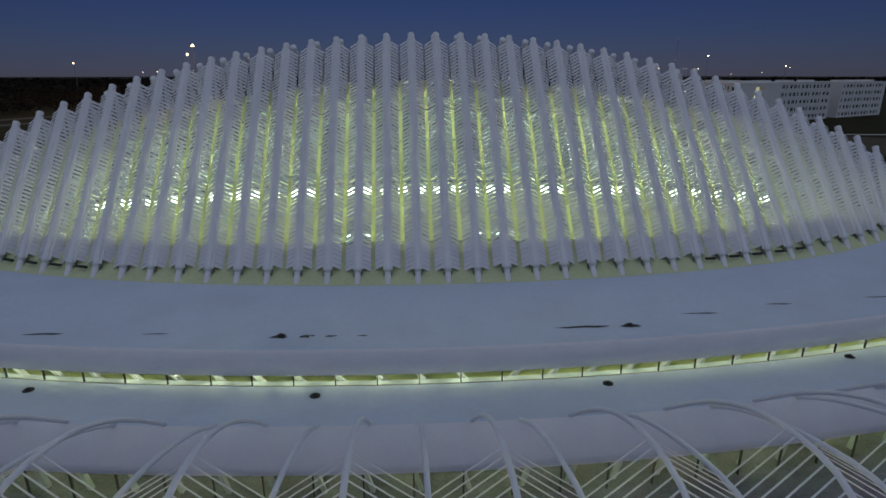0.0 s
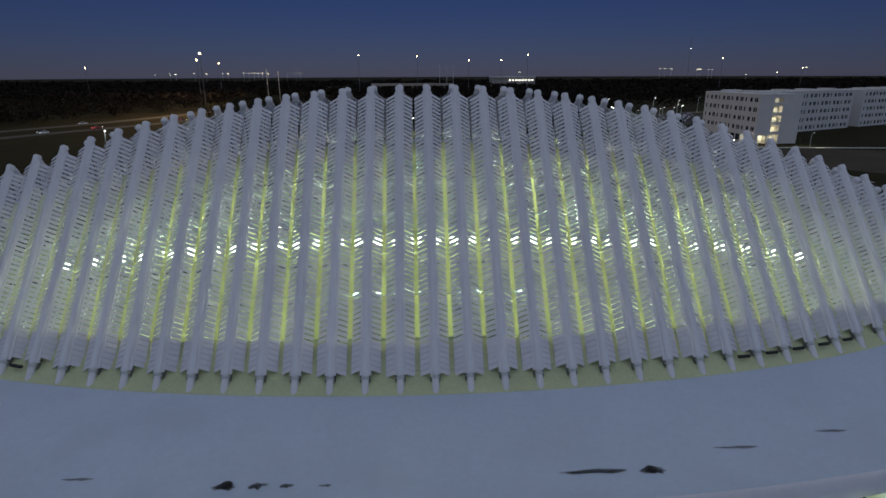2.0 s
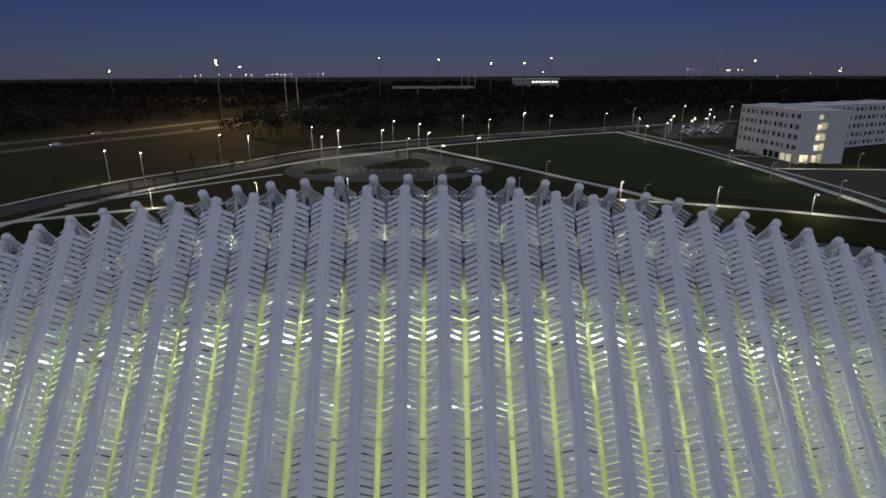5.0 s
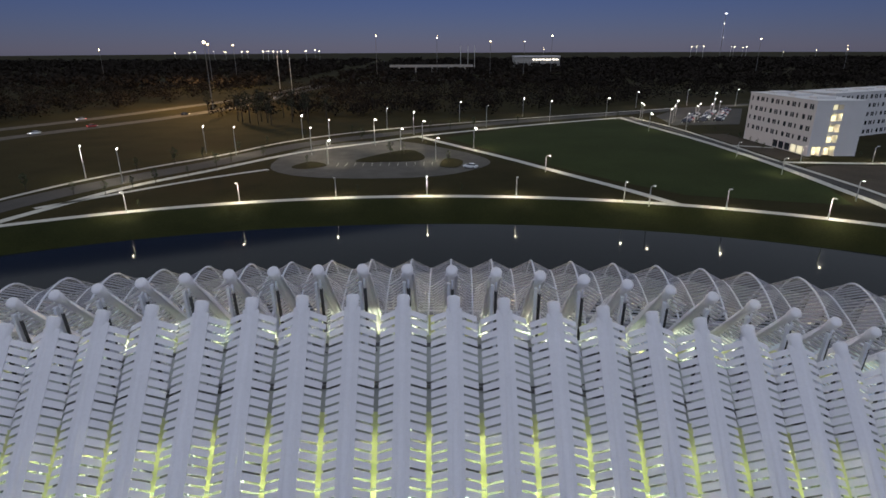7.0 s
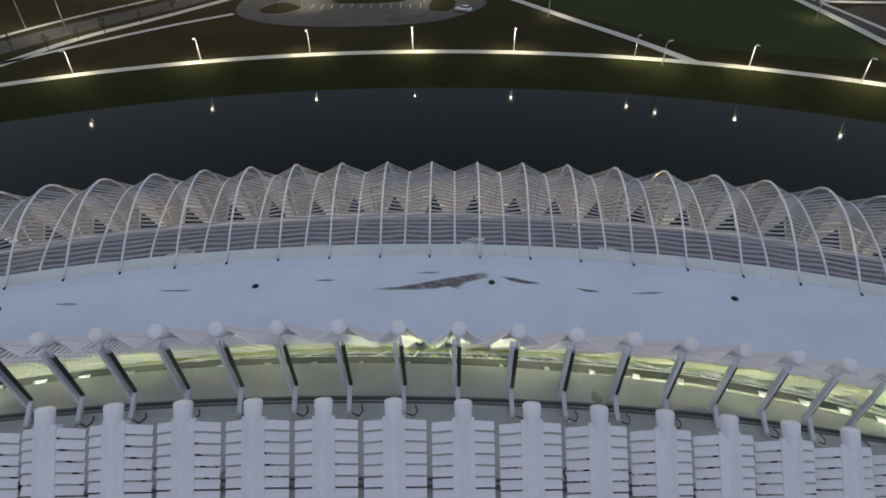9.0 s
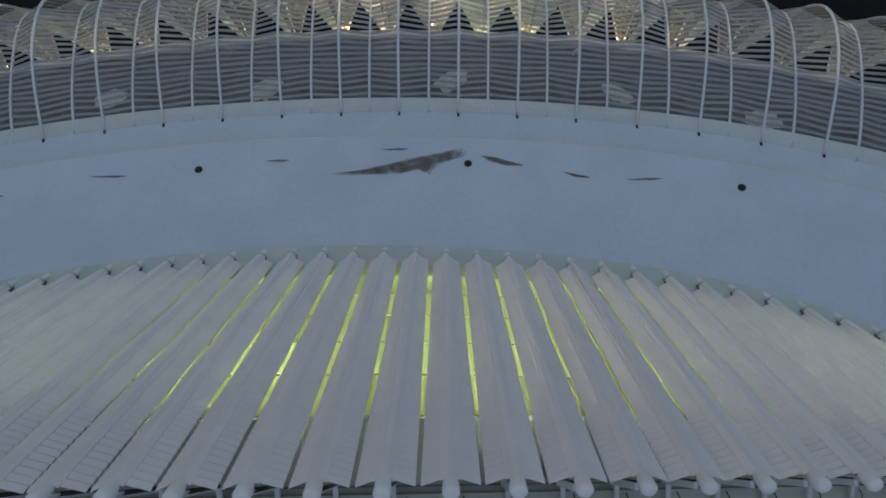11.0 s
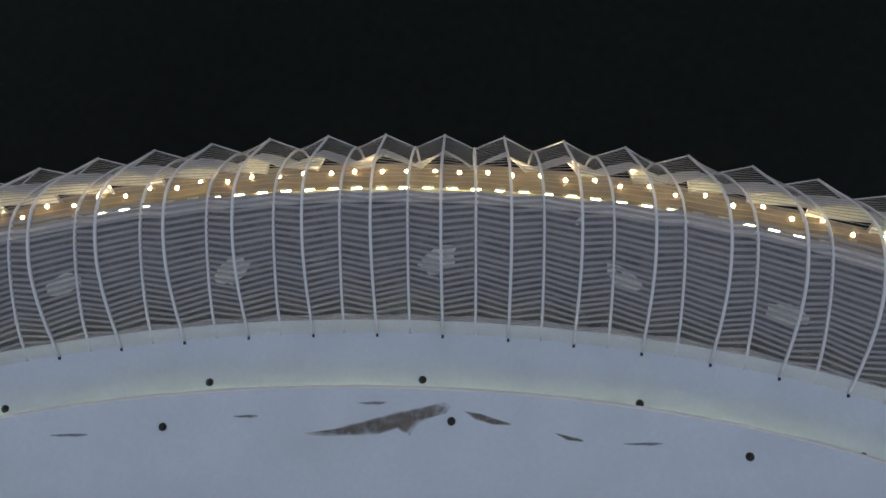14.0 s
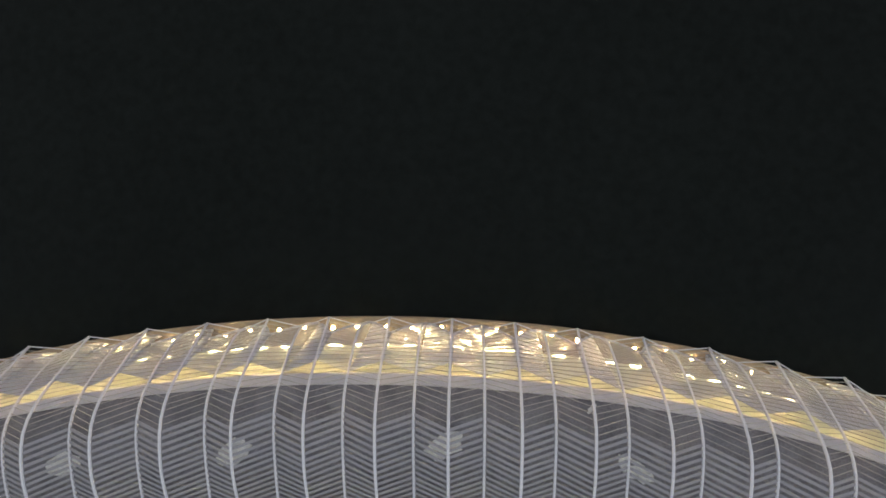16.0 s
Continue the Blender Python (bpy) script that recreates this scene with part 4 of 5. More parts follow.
structure("bare_bed", plot([(111.5, 205), (121.5, 203), (121.5, 150), (111.5, 148)], G + 0.02, False), BARE, "bare brown bed along the residence hall", "planting bed")
structure("car_park", plot([(-44, 141), (-27, 127.5), (3.4, 128), (20, 143), (19, 158), (4, 178), (-10, 190), (-27, 188), (-43, 171)], G + 0.04), ROAD, "pale concrete car park with planted islands", "car park")
for pts in ([(-20, 150), (-2, 150), (1, 158), (-4, 170), (-12, 164)], [(-38, 142), (-33, 139), (-28, 144), (-34, 150)], [(6, 142), (11, 140), (13, 150), (8, 154)]):
    structure("planting_island", plot(pts, G + 0.16), GRASS, "planted island in the car park", "planting bed")
bays = thing("parking_lines", Matrix.Translation((0, 0, G + 0.05)), "white painted parking bay lines", "road marking", kind="structure")
for i in range(13):
    s = Shape()
    s.box(-25 + i * 2.6, -24.88 + i * 2.6, 143.0, 148.0, 0.0, 0.006)
    part("line", s, PAVING_PALE, bays)
structure("car_park_east", plot([(111, 231), (142, 233), (178, 300), (144, 304), (116, 266)], G + 0.04, False), ASPHALT, "asphalt car park by the residence hall", "car park")
structure("highway_near", ribbon([(-205, 120), (-180, 170), (-165, 207), (-150, 236), (-134, 268), (-119, 315), (-113, 350), (-108, 420), (-100, 520)], 9.0, G + 0.06), ROAD, "concrete carriageway of the highway", "highway")
structure("highway_far", ribbon([(-245, 120), (-212, 180), (-187, 231), (-172, 262), (-160, 295), (-147, 335), (-134, 375), (-124, 440), (-112, 540)], 9.0, G + 0.06), ROAD, "concrete carriageway of the far highway lanes", "highway")
structure("highway_ramp", ribbon([(-110, 500), (-80, 560), (-30, 600), (40, 620)], 10.0, G + 0.3), ROAD, "concrete ramp in the distance", "highway")


# ---- far woods ----
rng = random.Random(4)
woods = Shape()


def crown(shape, x, y, z, r, h, count, size):
    """A loose crown of small leaf clumps."""
    for i in range(count):
        a, b = rng.uniform(0, 2 * math.pi), rng.uniform(-1, 1)
        k = math.sqrt(1 - b * b) * rng.uniform(0.35, 1.1)
        c = Vector((x + r * k * math.cos(a), y + r * k * math.sin(a), z + h * b * rng.uniform(0.5, 1.1)))
        u = Vector((rng.uniform(-1, 1), rng.uniform(-1, 1), rng.uniform(-0.7, 0.7))).normalized() * size * rng.uniform(0.6, 1.3)
        w = u.cross(Vector((rng.uniform(-1, 1), rng.uniform(-1, 1), 1.0))).normalized() * size * rng.uniform(0.3, 0.7)
        shape.quad(c - u, c + w, c + u, c - w)


def in_woods(x, y):
    if x < -112:
        return y > 150 and x < -200 - (y - 260) * -0.33 and x < -150
    road = 222 + 0.52 * x if x > -20 else 214 + (x + 20) * 1.0
    return y > max(road + 40, 265)


for i in range(9000):
    y = 150 + 1500 * rng.random() ** 1.9
    x = rng.uniform(-1.15, 1.15) * (y + 60)
    if not in_woods(x, y):
        continue
    g = 1 + y / 500
    h = rng.uniform(4, 8.5)
    near = y < 480
    for k in range(2):
        crown(woods, x + rng.uniform(-2, 2) * g, y + rng.uniform(-2, 2), G + h * rng.uniform(0.45, 0.9), rng.uniform(2.0, 3.4) * g, h * rng.uniform(0.35, 0.55), 30 if near else 12, 0.8 if near else 1.1 * g)
tagged(part("woods", woods, WOODS), "dark woods reaching to the horizon", "woods", kind="stuff")

# far tower lights along the highway
MASTS = ((-127, 316, 36.4), (-195.7, 499, 37.0), (-388, 669, 32.5), (-232, 669, 37.0), (-66, 669, 46.0), (5, 669, 44.3), (67.6, 669, 39.6), (107.4, 669, 40.0), (139.6, 669, 45.7), (384, 669, 41.5), (489, 669, 29.4))
for i, (x, y, h) in enumerate(MASTS):
    t = thing("high_mast_light", Matrix.Translation((x, y, G)), "tall highway light mast with a glowing head", "light mast", "highway masts")
    s = Shape()
    s.tube([(0, 0, 0), (0, 0, h)], [0.32, 0.16], 6)
    part("pole", s, GUTTER_DARK, t)
    s = Shape()
    s.tube([(0, 0, h - 0.2), (0, 0, h + 0.2), (0, 0, h + 0.9)], [0.55, 0.65, 0.3], 8)
    part("lamp_ring", s, MAST, t)


lamp("highway_glow", "POINT", Matrix.Translation((-127, 316, G + 39)), 130000, (1.0, 0.62, 0.26), shadow_soft_size=1.0)
lamp("highway_glow", "POINT", Matrix.Translation((-195.7, 499, G + 40)), 90000, (1.0, 0.62, 0.26), shadow_soft_size=1.0)

# ---- roof drains and stains ----
UPPER = ((43.8, 16.1, 9.62), (48.5, 19.2, 9.58), (53.6, 22.0, 9.45), (57.0, 23.6, 9.60), (58.8, 24.3, 9.72))
LOWER = ((57.9, 23.3, 7.32), (60.0, 25.0, 7.45), (62.4, 26.6, 7.55), (64.0, 27.7, 7.8))


def roof_z(x, y, rings):
    y = y - NORTH if y > 0 else y
    for (a0, b0, z0), (a1, b1, z1) in zip(rings, rings[1:]):
        for k in range(20):
            t = k / 20
            if ((x - XC) / (a0 + (a1 - a0) * t)) ** 2 + (y / (b0 + (b1 - b0) * t)) ** 2 < 1.0:
                return z0 + (z1 - z0) * t
    return rings[-1][2]


def drain(x, y, rings):
    t = thing("roof_drain", Matrix.Translation((x, y, roof_z(x, y, rings))), "small dark roof drain with a domed strainer", "roof drain", "roof drains")
    s = Shape()
    s.tube([(0, 0, 0.0), (0, 0, 0.03), (0, 0, 0.035)], [0.28, 0.28, 0.2], 12)
    part("flange", s, DARK_DRAIN, t)
    s = Shape()
    s.tube([(0, 0, 0.03), (0, 0, 0.1), (0, 0, 0.15), (0, 0, 0.17)], [0.17, 0.16, 0.1, 0.03], 10)
    part("strainer", s, DARK_DRAIN, t)


for x, y in ((-27.0, 19.6), (-7.6, 22.0), (11.7, 22.0), (30.6, 19.5)):
    drain(x, y + NORTH, UPPER)
    drain(x, -y, UPPER)
for x, y in ((-35, 20.2), (-20.3, 23.2), (-5.5, 24.75), (9.7, 24.6), (24.6, 22.7), (39.0, 19.0)):
    drain(x, y + NORTH, LOWER)
    drain(x, -y, LOWER)


def stain(outline, rings, mat=STAIN):
    outline = [(x, y + NORTH if y > 0 else y) for x, y in outline]
    cx, cy = sum(x for x, _ in outline) / len(outline), sum(y for _, y in outline) / len(outline)
    t = thing("roof_stain", Matrix.Translation((cx, cy, roof_z(cx, cy, rings))), "brown dirt stain washed across the white roof", "stain", "roof stains")
    g = random.Random(int(cx * 7))
    for k, size in enumerate((1.22, 1.08, 0.94, 0.78)):
        ring = []
        for i, (x, y) in enumerate(outline):
            nx, ny = outline[(i + 1) % len(outline)]
            for f in (0.0, 0.5):
                q = size * g.uniform(0.94, 1.06)
                px, py = cx + (x + (nx - x) * f - cx) * q, cy + (y + (ny - y) * f - cy) * q
                ring.append((px - cx, py - cy, roof_z(px, py, rings) - roof_z(cx, cy, rings) + 0.012 + 0.005 * k))
        s = Shape()
        s.v, s.f = ring, [tuple(range(len(ring)))]
        part("dirt_film", s, mat, t)


stain([(2.8, 21.5), (4.5, 21.7), (6.0, 22.05), (8.0, 22.5), (10.4, 22.95), (10.9, 22.8), (10.6, 22.4), (9.2, 22.0), (8.6, 21.3), (8.2, 21.7), (7.0, 21.4), (5.4, 21.35), (4.0, 21.35)], UPPER)
stain([(12.8, 22.55), (13.7, 22.4), (15.3, 21.85), (15.4, 21.75), (14.4, 21.8), (13.4, 22.1)], UPPER)
stain([(18.5, 21.1), (20.0, 20.75), (20.1, 20.6), (19.2, 20.7)], UPPER)
for x, y, l, h in ((9.0, -21.95, 2.7, 0.2), (11.7, -22.0, 1.1, 0.3), (-7.7, -22.05, 0.9, 0.3), (-6.3, -22.1, 0.55, 0.26), (-5.0, -22.15, 0.4, 0.16), (-20.5, -20.95, 1.9, 0.16)):
    stain([(x - l / 2, y - h * 0.2), (x - l * 0.3, y - h * 0.8), (x + l * 0.05, y - h * 0.5), (x + l * 0.3, y - h), (x + l / 2, y - h * 0.3), (x + l * 0.42, y + h * 0.4), (x + l * 0.1, y + h * 0.9), (x - l * 0.2, y + h * 0.5)], UPPER, DARK_STAIN)
for x, y, l in ((9.0, -21.9, 2.6), (16.5, -20.6, 1.8), (-14.5, -21.2, 1.2), (-3.2, -22.2, 0.5), (22.0, -19.6, 1.4), (29.5, -18.9, 2.4), (-31.0, -18.6, 1.6), (6.5, 23.3, 1.6), (-2.0, 22.6, 1.4), (24.0, 20.4, 2.0), (-14.0, 21.6, 2.2), (-22.0, 20.2, 1.5), (-6.0, -22.0, 0.5), (-4.8, -22.1, 0.4), (-25.0, -19.7, 2.0)):
    stain([(x - l / 2, y - 0.03), (x - l * 0.2, y - 0.10), (x, y - 0.08), (x + l * 0.2, y - 0.13), (x + l / 2, y - 0.05), (x + l / 2, y + 0.02), (x + l * 0.1, y + 0.07), (x - l * 0.1, y + 0.03), (x - l / 2, y + 0.02)], UPPER, FAINT_STAIN)


def gravel_patch(x, y, length, width, turn):
    s = Shape()
    g = random.Random(int(x * 10))
    n = 18
    out = []
    for k in range(n):
        a = 2 * math.pi * k / n
        r = g.uniform(0.8, 1.15)
        px, py = length / 2 * math.cos(a) * r, width / 2 * math.sin(a) * r + 0.25 * math.sin(px_bend(math.cos(a)))
        out.append((x + px * math.cos(turn) - py * math.sin(turn), y + px * math.sin(turn) + py * math.cos(turn)))
    s.v = [(*p, bank_z(*p) + 0.05) for p in out] + [(*p, bank_z(*p) - 0.1) for p in out]
    s.f = [tuple(range(n))] + [(i, i + n, (i + 1) % n + n, (i + 1) % n) for i in range(n)]
    tagged(part("gravel_patch", s, GRAVEL), "pale gravel patch in the dark planted terrace", "gravel patch", "gravel patches")


BANK = ((64.5, 28.0, 3.2), (67.0, 30.5, 4.1), (70.5, 34.0, 4.9), (74.75, 38.25, 5.05))


def bank_z(x, y):
    return roof_z(x, y, BANK)


def px_bend(c):
    return c * 1.6


for x, y, l, w, turn in ((10.8, 33.6, 3.0, 2.0, 0.1), (-5.4, 33.2, 2.8, 1.9, 0.2), (25.0, 31.75, 3.0, 1.5, -0.9), (-18.9, 32.35, 2.9, 1.7, 0.05), (36.8, 28.7, 3.0, 1.6, -0.5), (21.9, 36.3, 0.7, 0.55, 0.0)):
    gravel_patch(x, y + NORTH, l, w, turn)


# ---- parked and passing cars ----
CAR_PAINT = {
    "white": material("car_paint_white", (0.75, 0.76, 0.78), 0.25, vary=0.03, bump=0.0),
    "silver": material("car_paint_silver", (0.45, 0.46, 0.48), 0.3, metal=0.5, vary=0.03, bump=0.0),
    "black": material("car_paint_black", (0.03, 0.03, 0.035), 0.25, vary=0.03, bump=0.0),
    "red": material("car_paint_red", (0.35, 0.03, 0.03), 0.3, vary=0.03, bump=0.0),
}
RUBBER = material("rubber", (0.02, 0.02, 0.02), 0.8)
TAIL = glow("tail_lamp", (1.0, 0.06, 0.03), 6.0)
TAIL_OFF = material("tail_lens", (0.25, 0.02, 0.02), 0.3)
HEAD_ON = glow("head_lamp", (1.0, 0.95, 0.85), 10.0)


def build_car(paint, lit):
    t = thing("car", Matrix(), paint + (" car driving on the highway with its lamps on" if lit else " car standing on the car park"), "car", "highway cars" if lit else "parked cars")
    rows = []
    for x, w, z0, z1 in ((-2.2, 0.72, 0.45, 0.80), (-2.1, 0.84, 0.30, 0.92), (-1.5, 0.90, 0.26, 0.98), (0.0, 0.92, 0.25, 0.98), (1.2, 0.90, 0.26, 0.94), (1.95, 0.82, 0.30, 0.80), (2.15, 0.68, 0.42, 0.68)):
        rows.append([(x, -w, z0), (x, -w, (z0 + z1) / 2), (x, -w * 0.93, z1), (x, 0, z1 + 0.03), (x, w * 0.93, z1), (x, w, (z0 + z1) / 2), (x, w, z0), (x, 0, z0)])
    s = Shape()
    s.grid(rows, closed=True)
    s.f += [tuple(range(7, -1, -1)), tuple(48 + i for i in range(8))]
    part("body", s, CAR_PAINT[paint], t, smooth=True)
    s = Shape()
    s.hexa([(-1.75, -0.80, 0.96), (0.95, -0.80, 0.94), (0.95, 0.80, 0.94), (-1.75, 0.80, 0.96), (-1.25, -0.62, 1.38), (0.2, -0.62, 1.40), (0.2, 0.62, 1.40), (-1.25, 0.62, 1.38)])
    part("cabin_glass", s, DARK_GLASS, t, "dark cabin windows")
    s = Shape()
    s.hexa([(-1.3, -0.64, 1.38), (0.24, -0.64, 1.40), (0.24, 0.64, 1.40), (-1.3, 0.64, 1.38), (-1.1, -0.56, 1.44), (0.1, -0.56, 1.46), (0.1, 0.56, 1.46), (-1.1, 0.56, 1.44)])
    part("roof", s, CAR_PAINT[paint], t)
    for x in (-1.35, 1.35):
        for y in (-0.82, 0.82):
            w = Shape()
            w.tube([(x, y - 0.1, 0.32), (x, y + 0.1, 0.32)], 0.32, 14)
            wheel = part("wheel", w, RUBBER, t, "black tyre")
            q = Shape()
            e = 0.105 if y > 0 else -0.105
            q.tube([(x, y + e, 0.32), (x, y + e * 1.1, 0.32)], [0.2, 0.17], 10)
            part("rim", q, LAMP_GREY, wheel, "grey metal rim")
    for y in (-0.6, 0.6):
        s = Shape()
        s.box(-2.2, -2.08, y - 0.16, y + 0.16, 0.66, 0.82)
        part("tail_light", s, TAIL if lit else TAIL_OFF, t, "red tail light")
        s = Shape()
        s.box(2.02, 2.14, y - 0.16, y + 0.16, 0.58, 0.70)
        part("headlight", s, HEAD_ON if lit else LAMP_GREY, t)
    return t


def place(x, y, turn, z=G + 0.06):
    return Matrix.Translation((x, y, z)) @ Matrix.Rotation(math.radians(turn), 4, "Z")


parked = {}
spots = [("white", 14.8, 138.9, 150)]
deal = random.Random(12)
for x0, y0, n in ((119.5, 238.0, 15), (128.0, 240.5, 19), (137.5, 244.0, 20), (147.0, 262.0, 14)):
    for i in range(n):
        if deal.random() < 0.88:
            spots.append((deal.choice(("white", "silver", "black", "silver", "red", "black")), x0 + 1.37 * i, y0 + 2.37 * i, -30 + 180 * deal.randrange(2) + deal.uniform(-2, 2)))
for paint, x, y, turn in spots:
    if paint not in parked:
        parked[paint] = build_car(paint, False)
        parked[paint].matrix_basis = place(x, y, turn)
    else:
        copy_thing(parked[paint], place(x, y, turn))
for paint, x, y, turn in (("white", -162.0, 213.5, 245), ("red", -150.5, 235.0, 65), ("silver", -172.0, 262.0, 243), ("black", -129.5, 283.0, 69), ("white", -110.2, 384.0, 86)):
    build_car(paint, True).matrix_basis = place(x, y, turn, G + 0.07)


# ---- young trees by the road, pines by the highway ----
LEAF = material("leaf", (0.045, 0.06, 0.022), 0.8, vary=0.4, scale=1.5, fine=12.0)
PINE_LEAF = material("pine_needles", (0.022, 0.028, 0.014), 0.9, vary=0.4, scale=1.0, fine=8.0)


def build_tree(seed, height, spread, clumps, bare, leaf, label, name="tree"):
    g = random.Random(seed)
    t = thing(name, Matrix(), label, "tree", "trees by the road" if name == "young_tree" else "pines")
    s = Shape()
    lean = g.uniform(-0.1, 0.1)
    s.tube([(0, 0, -0.1), (lean * 0.3, 0, height * 0.35), (lean, lean * 0.5, height * 0.7), (lean, lean, height * 0.93)], [height * 0.02, height * 0.016, height * 0.010, 0.02], 7)
    part("trunk", s, BARK, t, smooth=True)
    tips = []
    for i in range(9):
        z = height * (bare + (0.93 - bare) * (i + 0.4) / 9)
        a = i * 2.4 + g.uniform(-0.4, 0.4)
        reach = spread * (1.05 - 0.75 * abs((i + 0.5) / 9 - 0.35)) * g.uniform(0.7, 1.1)
        e = Vector((lean + reach * math.cos(a), lean * 0.5 + reach * math.sin(a), z + reach * 0.45))
        s = Shape()
        s.tube([(lean * 0.8, lean * 0.4, z), e * 0.5 + Vector((0, 0, z * 0.5 - 0.1)), e], [height * 0.007, height * 0.005, 0.012], 5)
        part("limb", s, BARK, t, smooth=True)
        tips.append((Vector((lean * 0.8, lean * 0.4, z)), e))
    s = Shape()
    for i in range(clumps):
        a, e = g.choice(tips)
        p = a.lerp(e, g.uniform(0.35, 1.1)) + Vector((g.gauss(0, 0.16), g.gauss(0, 0.16), g.gauss(0, 0.14))) * spread
        u = Vector((g.uniform(-1, 1), g.uniform(-1, 1), g.uniform(-0.6, 0.6))).normalized() * g.uniform(0.10, 0.2) * spread
        w = u.cross(Vector((g.uniform(-1, 1), g.uniform(-1, 1), g.uniform(-1, 1)))).normalized() * u.length * 0.5
        n = u.cross(w).normalized() * u.length * 0.16
        s.quad(p - u, p + w + n, p + u, p - w + n)
    part("crown", s, leaf, t)
    return t


YOUNG = ((-96.7, 113.8), (-83.0, 110.6), (-74.6, 109.5), (-71.3, 115.8), (-68.0, 121.0), (-63.0, 129.0), (-59.3, 140.0), (-58.5, 150.0), (-50.9, 157.9), (-82.0, 139.0), (-75.0, 148.0), (-69.5, 156.0), (-62.0, 168.0), (-56.0, 180.0), (-46.0, 196.0), (-30.0, 211.0), (-22.9, 188.1), (-6.0, 229.0), (2.2, 213.7), (10.7, 219.7), (21.1, 225.1), (42.3, 239.8), (75.4, 274.0), (93.0, 255.0), (-10.0, 160.0), (-6.0, 162.0), (8.5, 147.0), (-34.0, 145.0))
LAWN_TREES = ((117.5, 204.9), (118.0, 195.1), (118.3, 187.0), (118.7, 180.5), (117.0, 173.0), (137.1, 150.1), (115.0, 165.2), (-61.0, 98.3), (-14.0, 109.5), (11.0, 109.5))
kinds = [build_tree(3, 4.2, 0.95, 260, 0.32, LEAF, "young street tree with a thin dark crown", "young_tree"), build_tree(8, 3.6, 0.8, 200, 0.3, LEAF, "young street tree with a thin dark crown", "young_tree")]
turns = random.Random(6)
for i, (x, y) in enumerate(YOUNG + LAWN_TREES):
    k = turns.uniform(0.8, 1.2) * (0.62 if i >= len(YOUNG) else 1.0)
    m = place(x, y, turns.uniform(0, 360), G) @ Matrix.Scale(k, 4)
    if i < 2:
        kinds[i].matrix_basis = m
    else:
        copy_thing(kinds[i % 2], m)
PINES = ((-92.0, 256.0), (-87.8, 250.2), (-83.1, 246.2), (-80.0, 254.0), (-77.5, 240.5), (-75.3, 247.7), (-70.9, 238.5), (-73.3, 269.4), (-68.2, 267.1), (-64.0, 250.0), (-60.0, 258.0), (-119.7, 291.0), (-55.0, 243.0), (-48.0, 252.0))
pines = [build_tree(21, 15.0, 2.6, 420, 0.45, PINE_LEAF, "tall dark pine with a bare lower trunk", "pine_tree"), build_tree(33, 12.5, 2.3, 380, 0.4, PINE_LEAF, "tall dark pine with a bare lower trunk", "pine_tree")]
for i, (x, y) in enumerate(PINES):
    m = place(x, y, turns.uniform(0, 360), G) @ Matrix.Scale(turns.uniform(0.8, 1.15), 4)
    if i < 2:
        pines[i].matrix_basis = m
    else:
        copy_thing(pines[i % 2], m)

# ---- far distance: overpass, warehouse, poles, radio tower, strings of lamps ----
t = thing("overpass", Matrix.Translation((-3, 800, 0)), "pale concrete highway overpass in the distance", "bridge")
s = Shape()
s.box(-58, 58, -6, 6, 10.6, 12.4)
part("deck", s, CONCRETE, t)
s = Shape()
s.box(-58, 58, -6.3, -6.0, 12.0, 14.0)
part("parapet", s, CONCRETE, t)
for i in range(5):
    s = Shape()
    s.box(-46 + 23 * i, -44 + 23 * i, -5, 5, 2.0, 10.6)
    part("pier", s, CONCRETE, t)
t = thing("warehouse", Matrix.Translation((196, 1100, 2.0)), "long pale warehouse with a brightly lit loading front", "building")
s = Shape()
s.box(-42, 44, 0, 40, 0, 17.0)
part("wall", s, CONCRETE, t)
s = Shape()
s.box(-43, 45, -3, 41, 17.0, 19.0)
part("roof", s, STUCCO, t)
SHOP = glow("shop_light", (1.0, 0.93, 0.82), 2.2)
for i in range(8):
    s = Shape()
    s.box(-8 + 6.4 * i, -4.4 + 6.4 * i, -0.3, 0.1, 11.0, 13.4)
    part("lit_bay", s, SHOP, t, "brightly lit loading bay")
for x, y, h in ((42, 900, 37.2), (53.3, 900, 37.2), (63.8, 900, 37.0), (-114.6, 420, 29.2), (-105.6, 420, 27.2)):
    t = thing("steel_pole", Matrix.Translation((x, y, G)), "tall plain grey steel pole", "pole", "far poles")
    s = Shape()
    s.tube([(0, 0, 0), (0, 0, h * 0.5), (0, 0, h)], [y / 1500, y / 1900, y / 2400], 7)
    part("shaft", s, LAMP_GREY, t, smooth=True)
    s = Shape()
    s.box(-0.8, 0.8, -0.1, 0.1, h - 1.6, h - 1.3)
    part("crossarm", s, LAMP_GREY, t)
t = thing("radio_tower", Matrix.Translation((883, 1800, G)), "thin dark lattice radio tower with small lamps", "tower")
s = Shape()
for i in range(16):
    for a in range(3):
        c, e = 2.1 * a, 2.1 * (a + 1)
        s.bar((0.9 * math.cos(c), 0.9 * math.sin(c), 8.0 * i), (0.9 * math.cos(c), 0.9 * math.sin(c), 8.0 * i + 8.0), 0.22, 0.22, (1, 0, 0))
        s.bar((0.9 * math.cos(c), 0.9 * math.sin(c), 8.0 * i), (0.9 * math.cos(e), 0.9 * math.sin(e), 8.0 * i + 8.0), 0.14, 0.14)
part("lattice", s, GUTTER_DARK, t)
for z in (62, 98, 128):
    s = Shape()
    s.tube([(0, -0.9, z), (0, -0.9, z + 1.0)], 0.6, 6)
    part("beacon", s, STREET, t, "small white beacon")
FAR = glow("far_lamp", (1.0, 0.86, 0.55), 9.0)
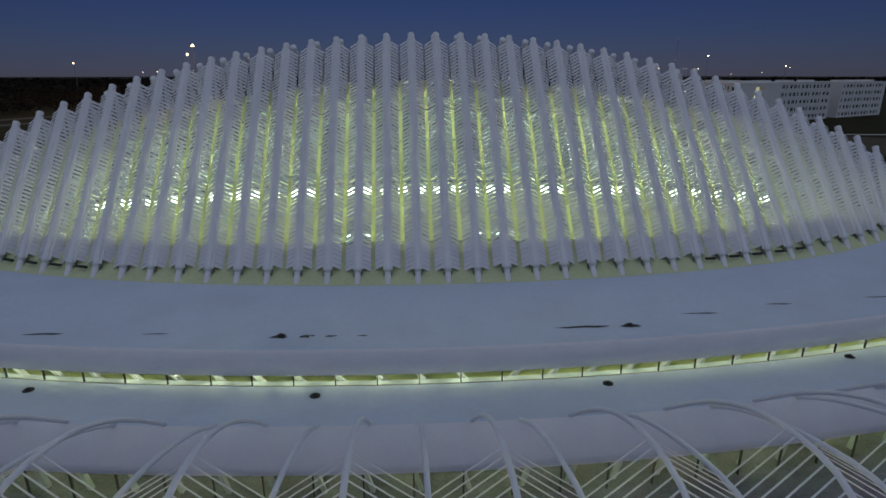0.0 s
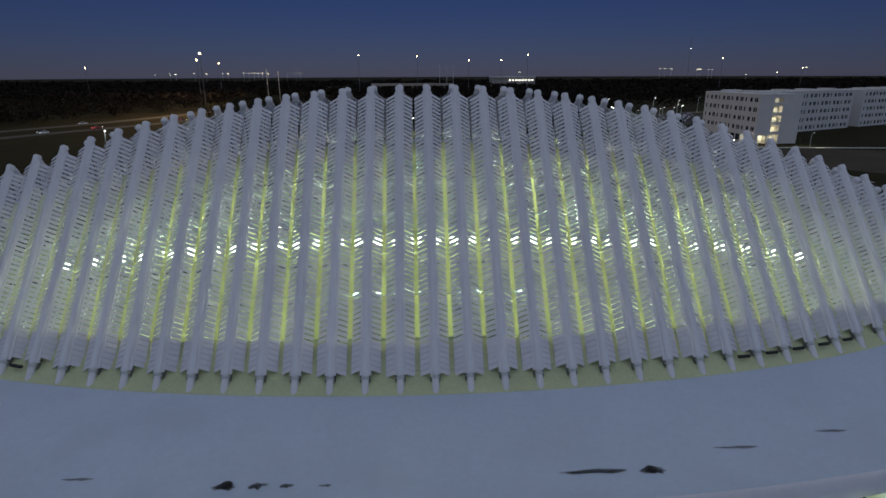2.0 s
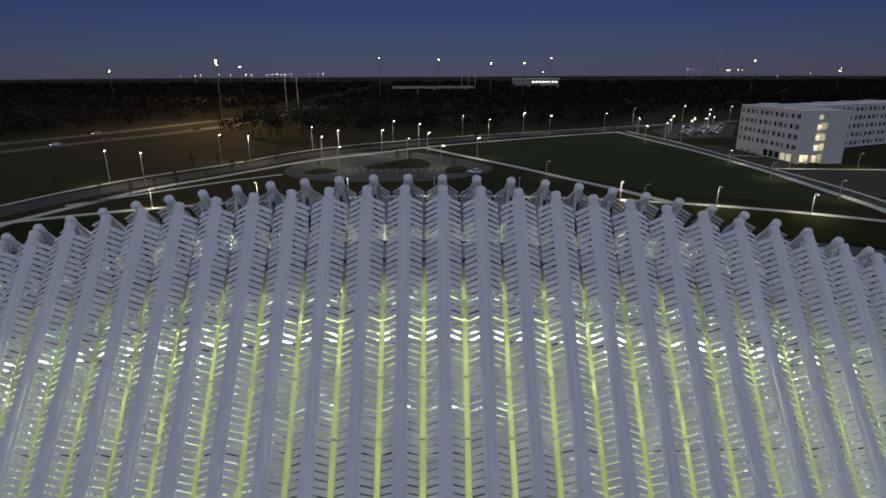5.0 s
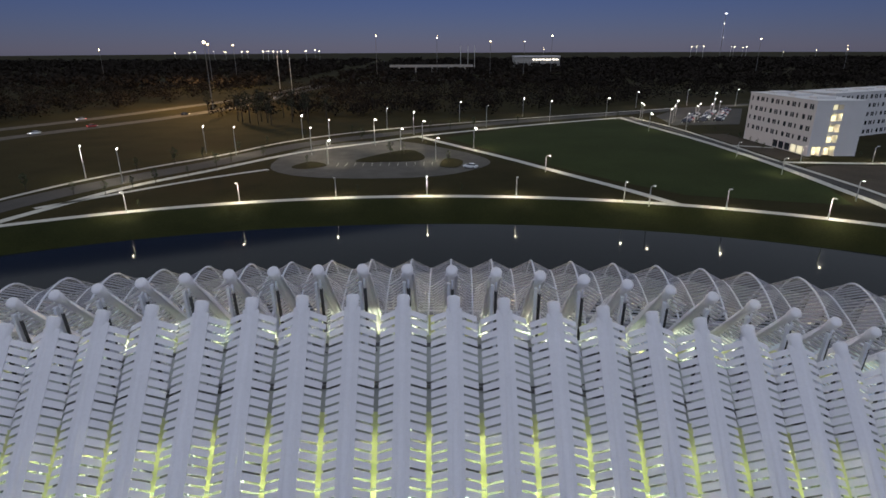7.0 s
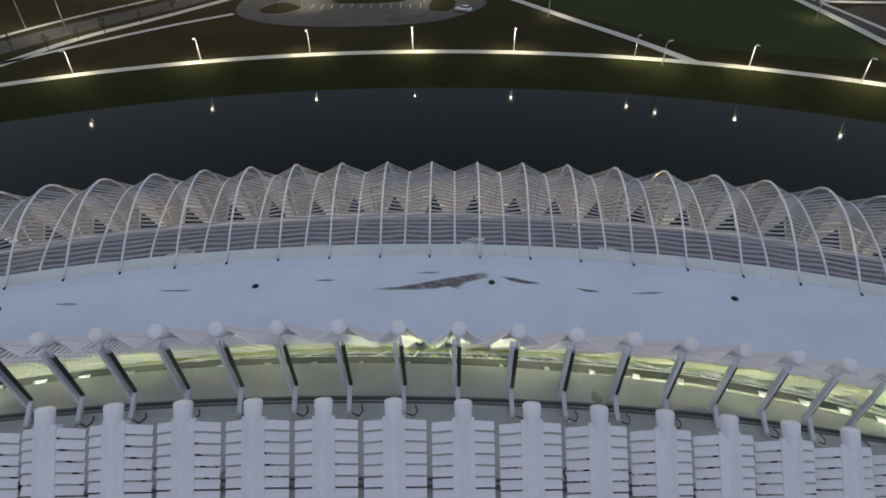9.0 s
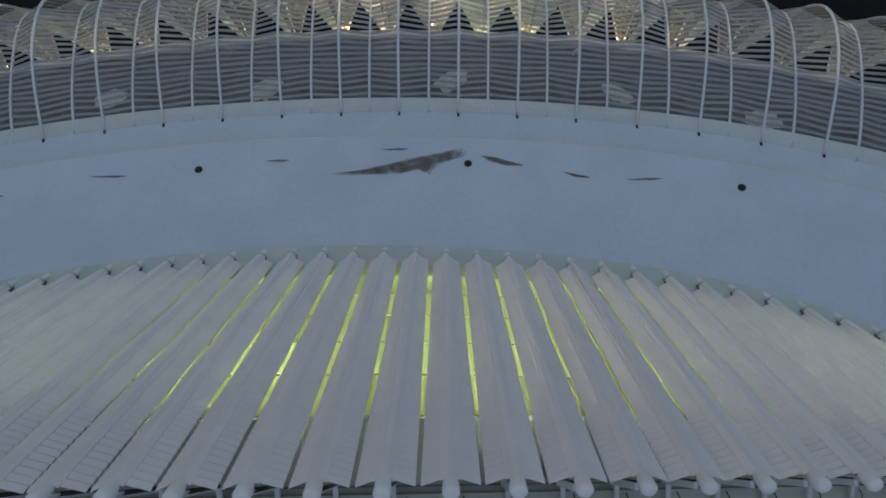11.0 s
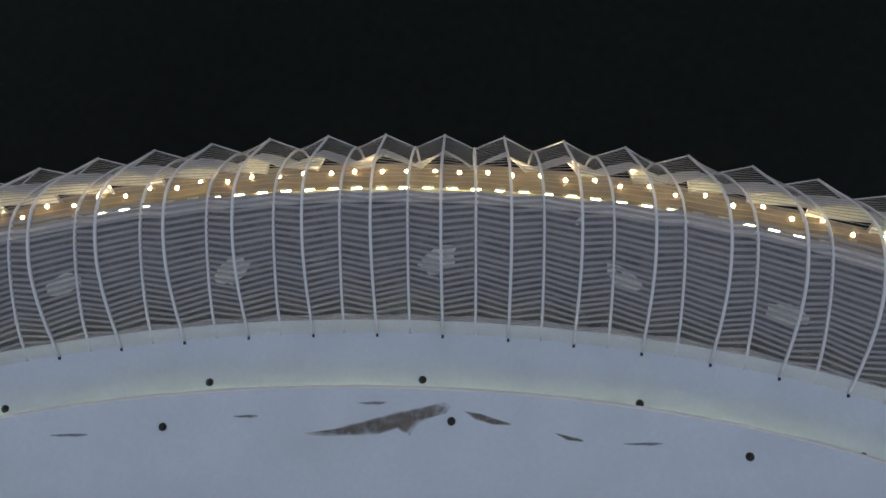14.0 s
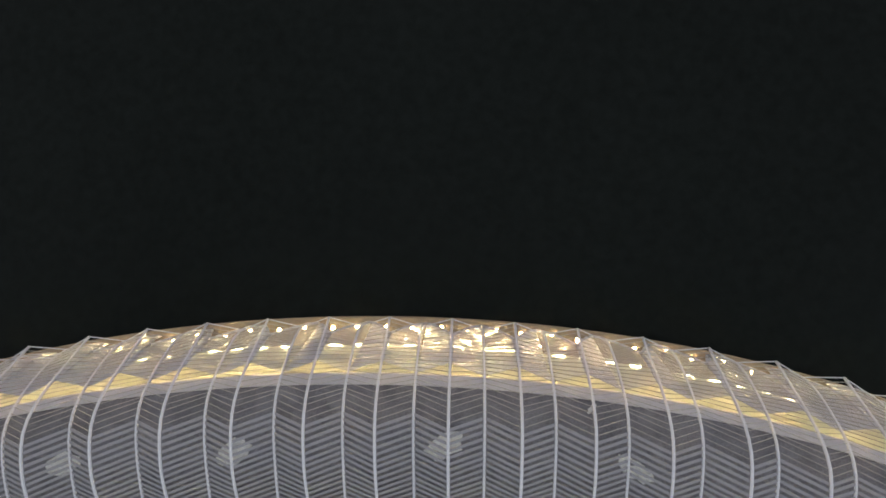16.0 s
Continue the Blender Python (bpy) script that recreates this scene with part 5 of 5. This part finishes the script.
for x, z in ((-668.9, 26.5), (-631.6, 26.4), (-617.0, 27.6), (-568.1, 28.8), (-539.4, 28.6), (-497.7, 28.4), (-483.4, 28.4), (-443.0, 29.5), (-430.1, 29.5), (-417.1, 29.4), (-405.8, 28.0), (-395.6, 29.3), (-379.9, 27.9), (-332.2, 30.4), (-309.2, 30.3), (-297.7, 30.2), (661.9, 36.0), (676.5, 35.9), (693.9, 35.9), (765.3, 34.9), (772.6, 34.8), (795.9, 34.7), (806.1, 34.7), (902.3, 20.7), (988.8, 25.7), (1067.6, 37.6), (279.7, 31.7)):
    t = thing("distant_lamp", Matrix.Translation((x, 1500, G)), "far lamp post glowing on the horizon", "street lamp", "distant lamps")
    s = Shape()
    s.tube([(0, 0, 0), (0, 0, z - G)], 0.2, 5)
    part("pole", s, LAMP_GREY, t)
    s = Shape()
    s.tube([(0, 0, z - G), (0, 0, z - G + 0.6), (0, 0, z - G + 1.2)], [0.7, 1.0, 0.4], 6)
    part("lens", s, FAR, t)

# ---- near-black blocks for the shade in gaps at the foot of the south wings ----
for side in (-1,):
    for k in (-16, -15, -14, -13, 9, 10, 11, 12, 13):
        d = 2.0 * k + 1.0
        yb = base_y(d)
        slope = math.atan2(-side * (base_y(d + 0.5) - base_y(d - 0.5)) * -1, 1.0)
        t = thing("wing_foot_gap", Matrix.Translation((XC + d, side * (yb - 0.66), 10.38)) @ Matrix.Rotation(slope, 4, "Z"), "near-black block standing in for the shaded gap between two wing feet", "vent", "wing foot gaps")
        s = Shape()
        s.hexa([(-0.42, -0.08, -0.07), (0.35, -0.08, -0.11), (0.35, 0.08, -0.11), (-0.42, 0.08, -0.07), (-0.45, -0.06, 0.09), (0.4, -0.06, 0.05), (0.4, 0.06, 0.05), (-0.45, 0.06, 0.09)])
        part("opening", s, DARK_DRAIN, t)


# ---- rust mark in the ridge gutter ----
s = Shape()
g = random.Random(5)
for k in range(14):
    a = 2 * math.pi * k / 14
    q = g.uniform(0.8, 1.1)
    x, y = 13.55 + 0.22 * q * math.cos(a), 2.35 + 0.42 * q * math.sin(a)
    lo = top_z(x - XC) - 4.08
    hi = glass_line(x - XC)[1]
    s.v.append((x, y, lo + (hi[1] - lo) * (y - 1.6) / (hi[0] - 1.6) + 0.012))
s.f = [tuple(range(14))]
tagged(part("rust_stain", s, STAIN), "brown rust mark on the pale ridge gutter", "stain")
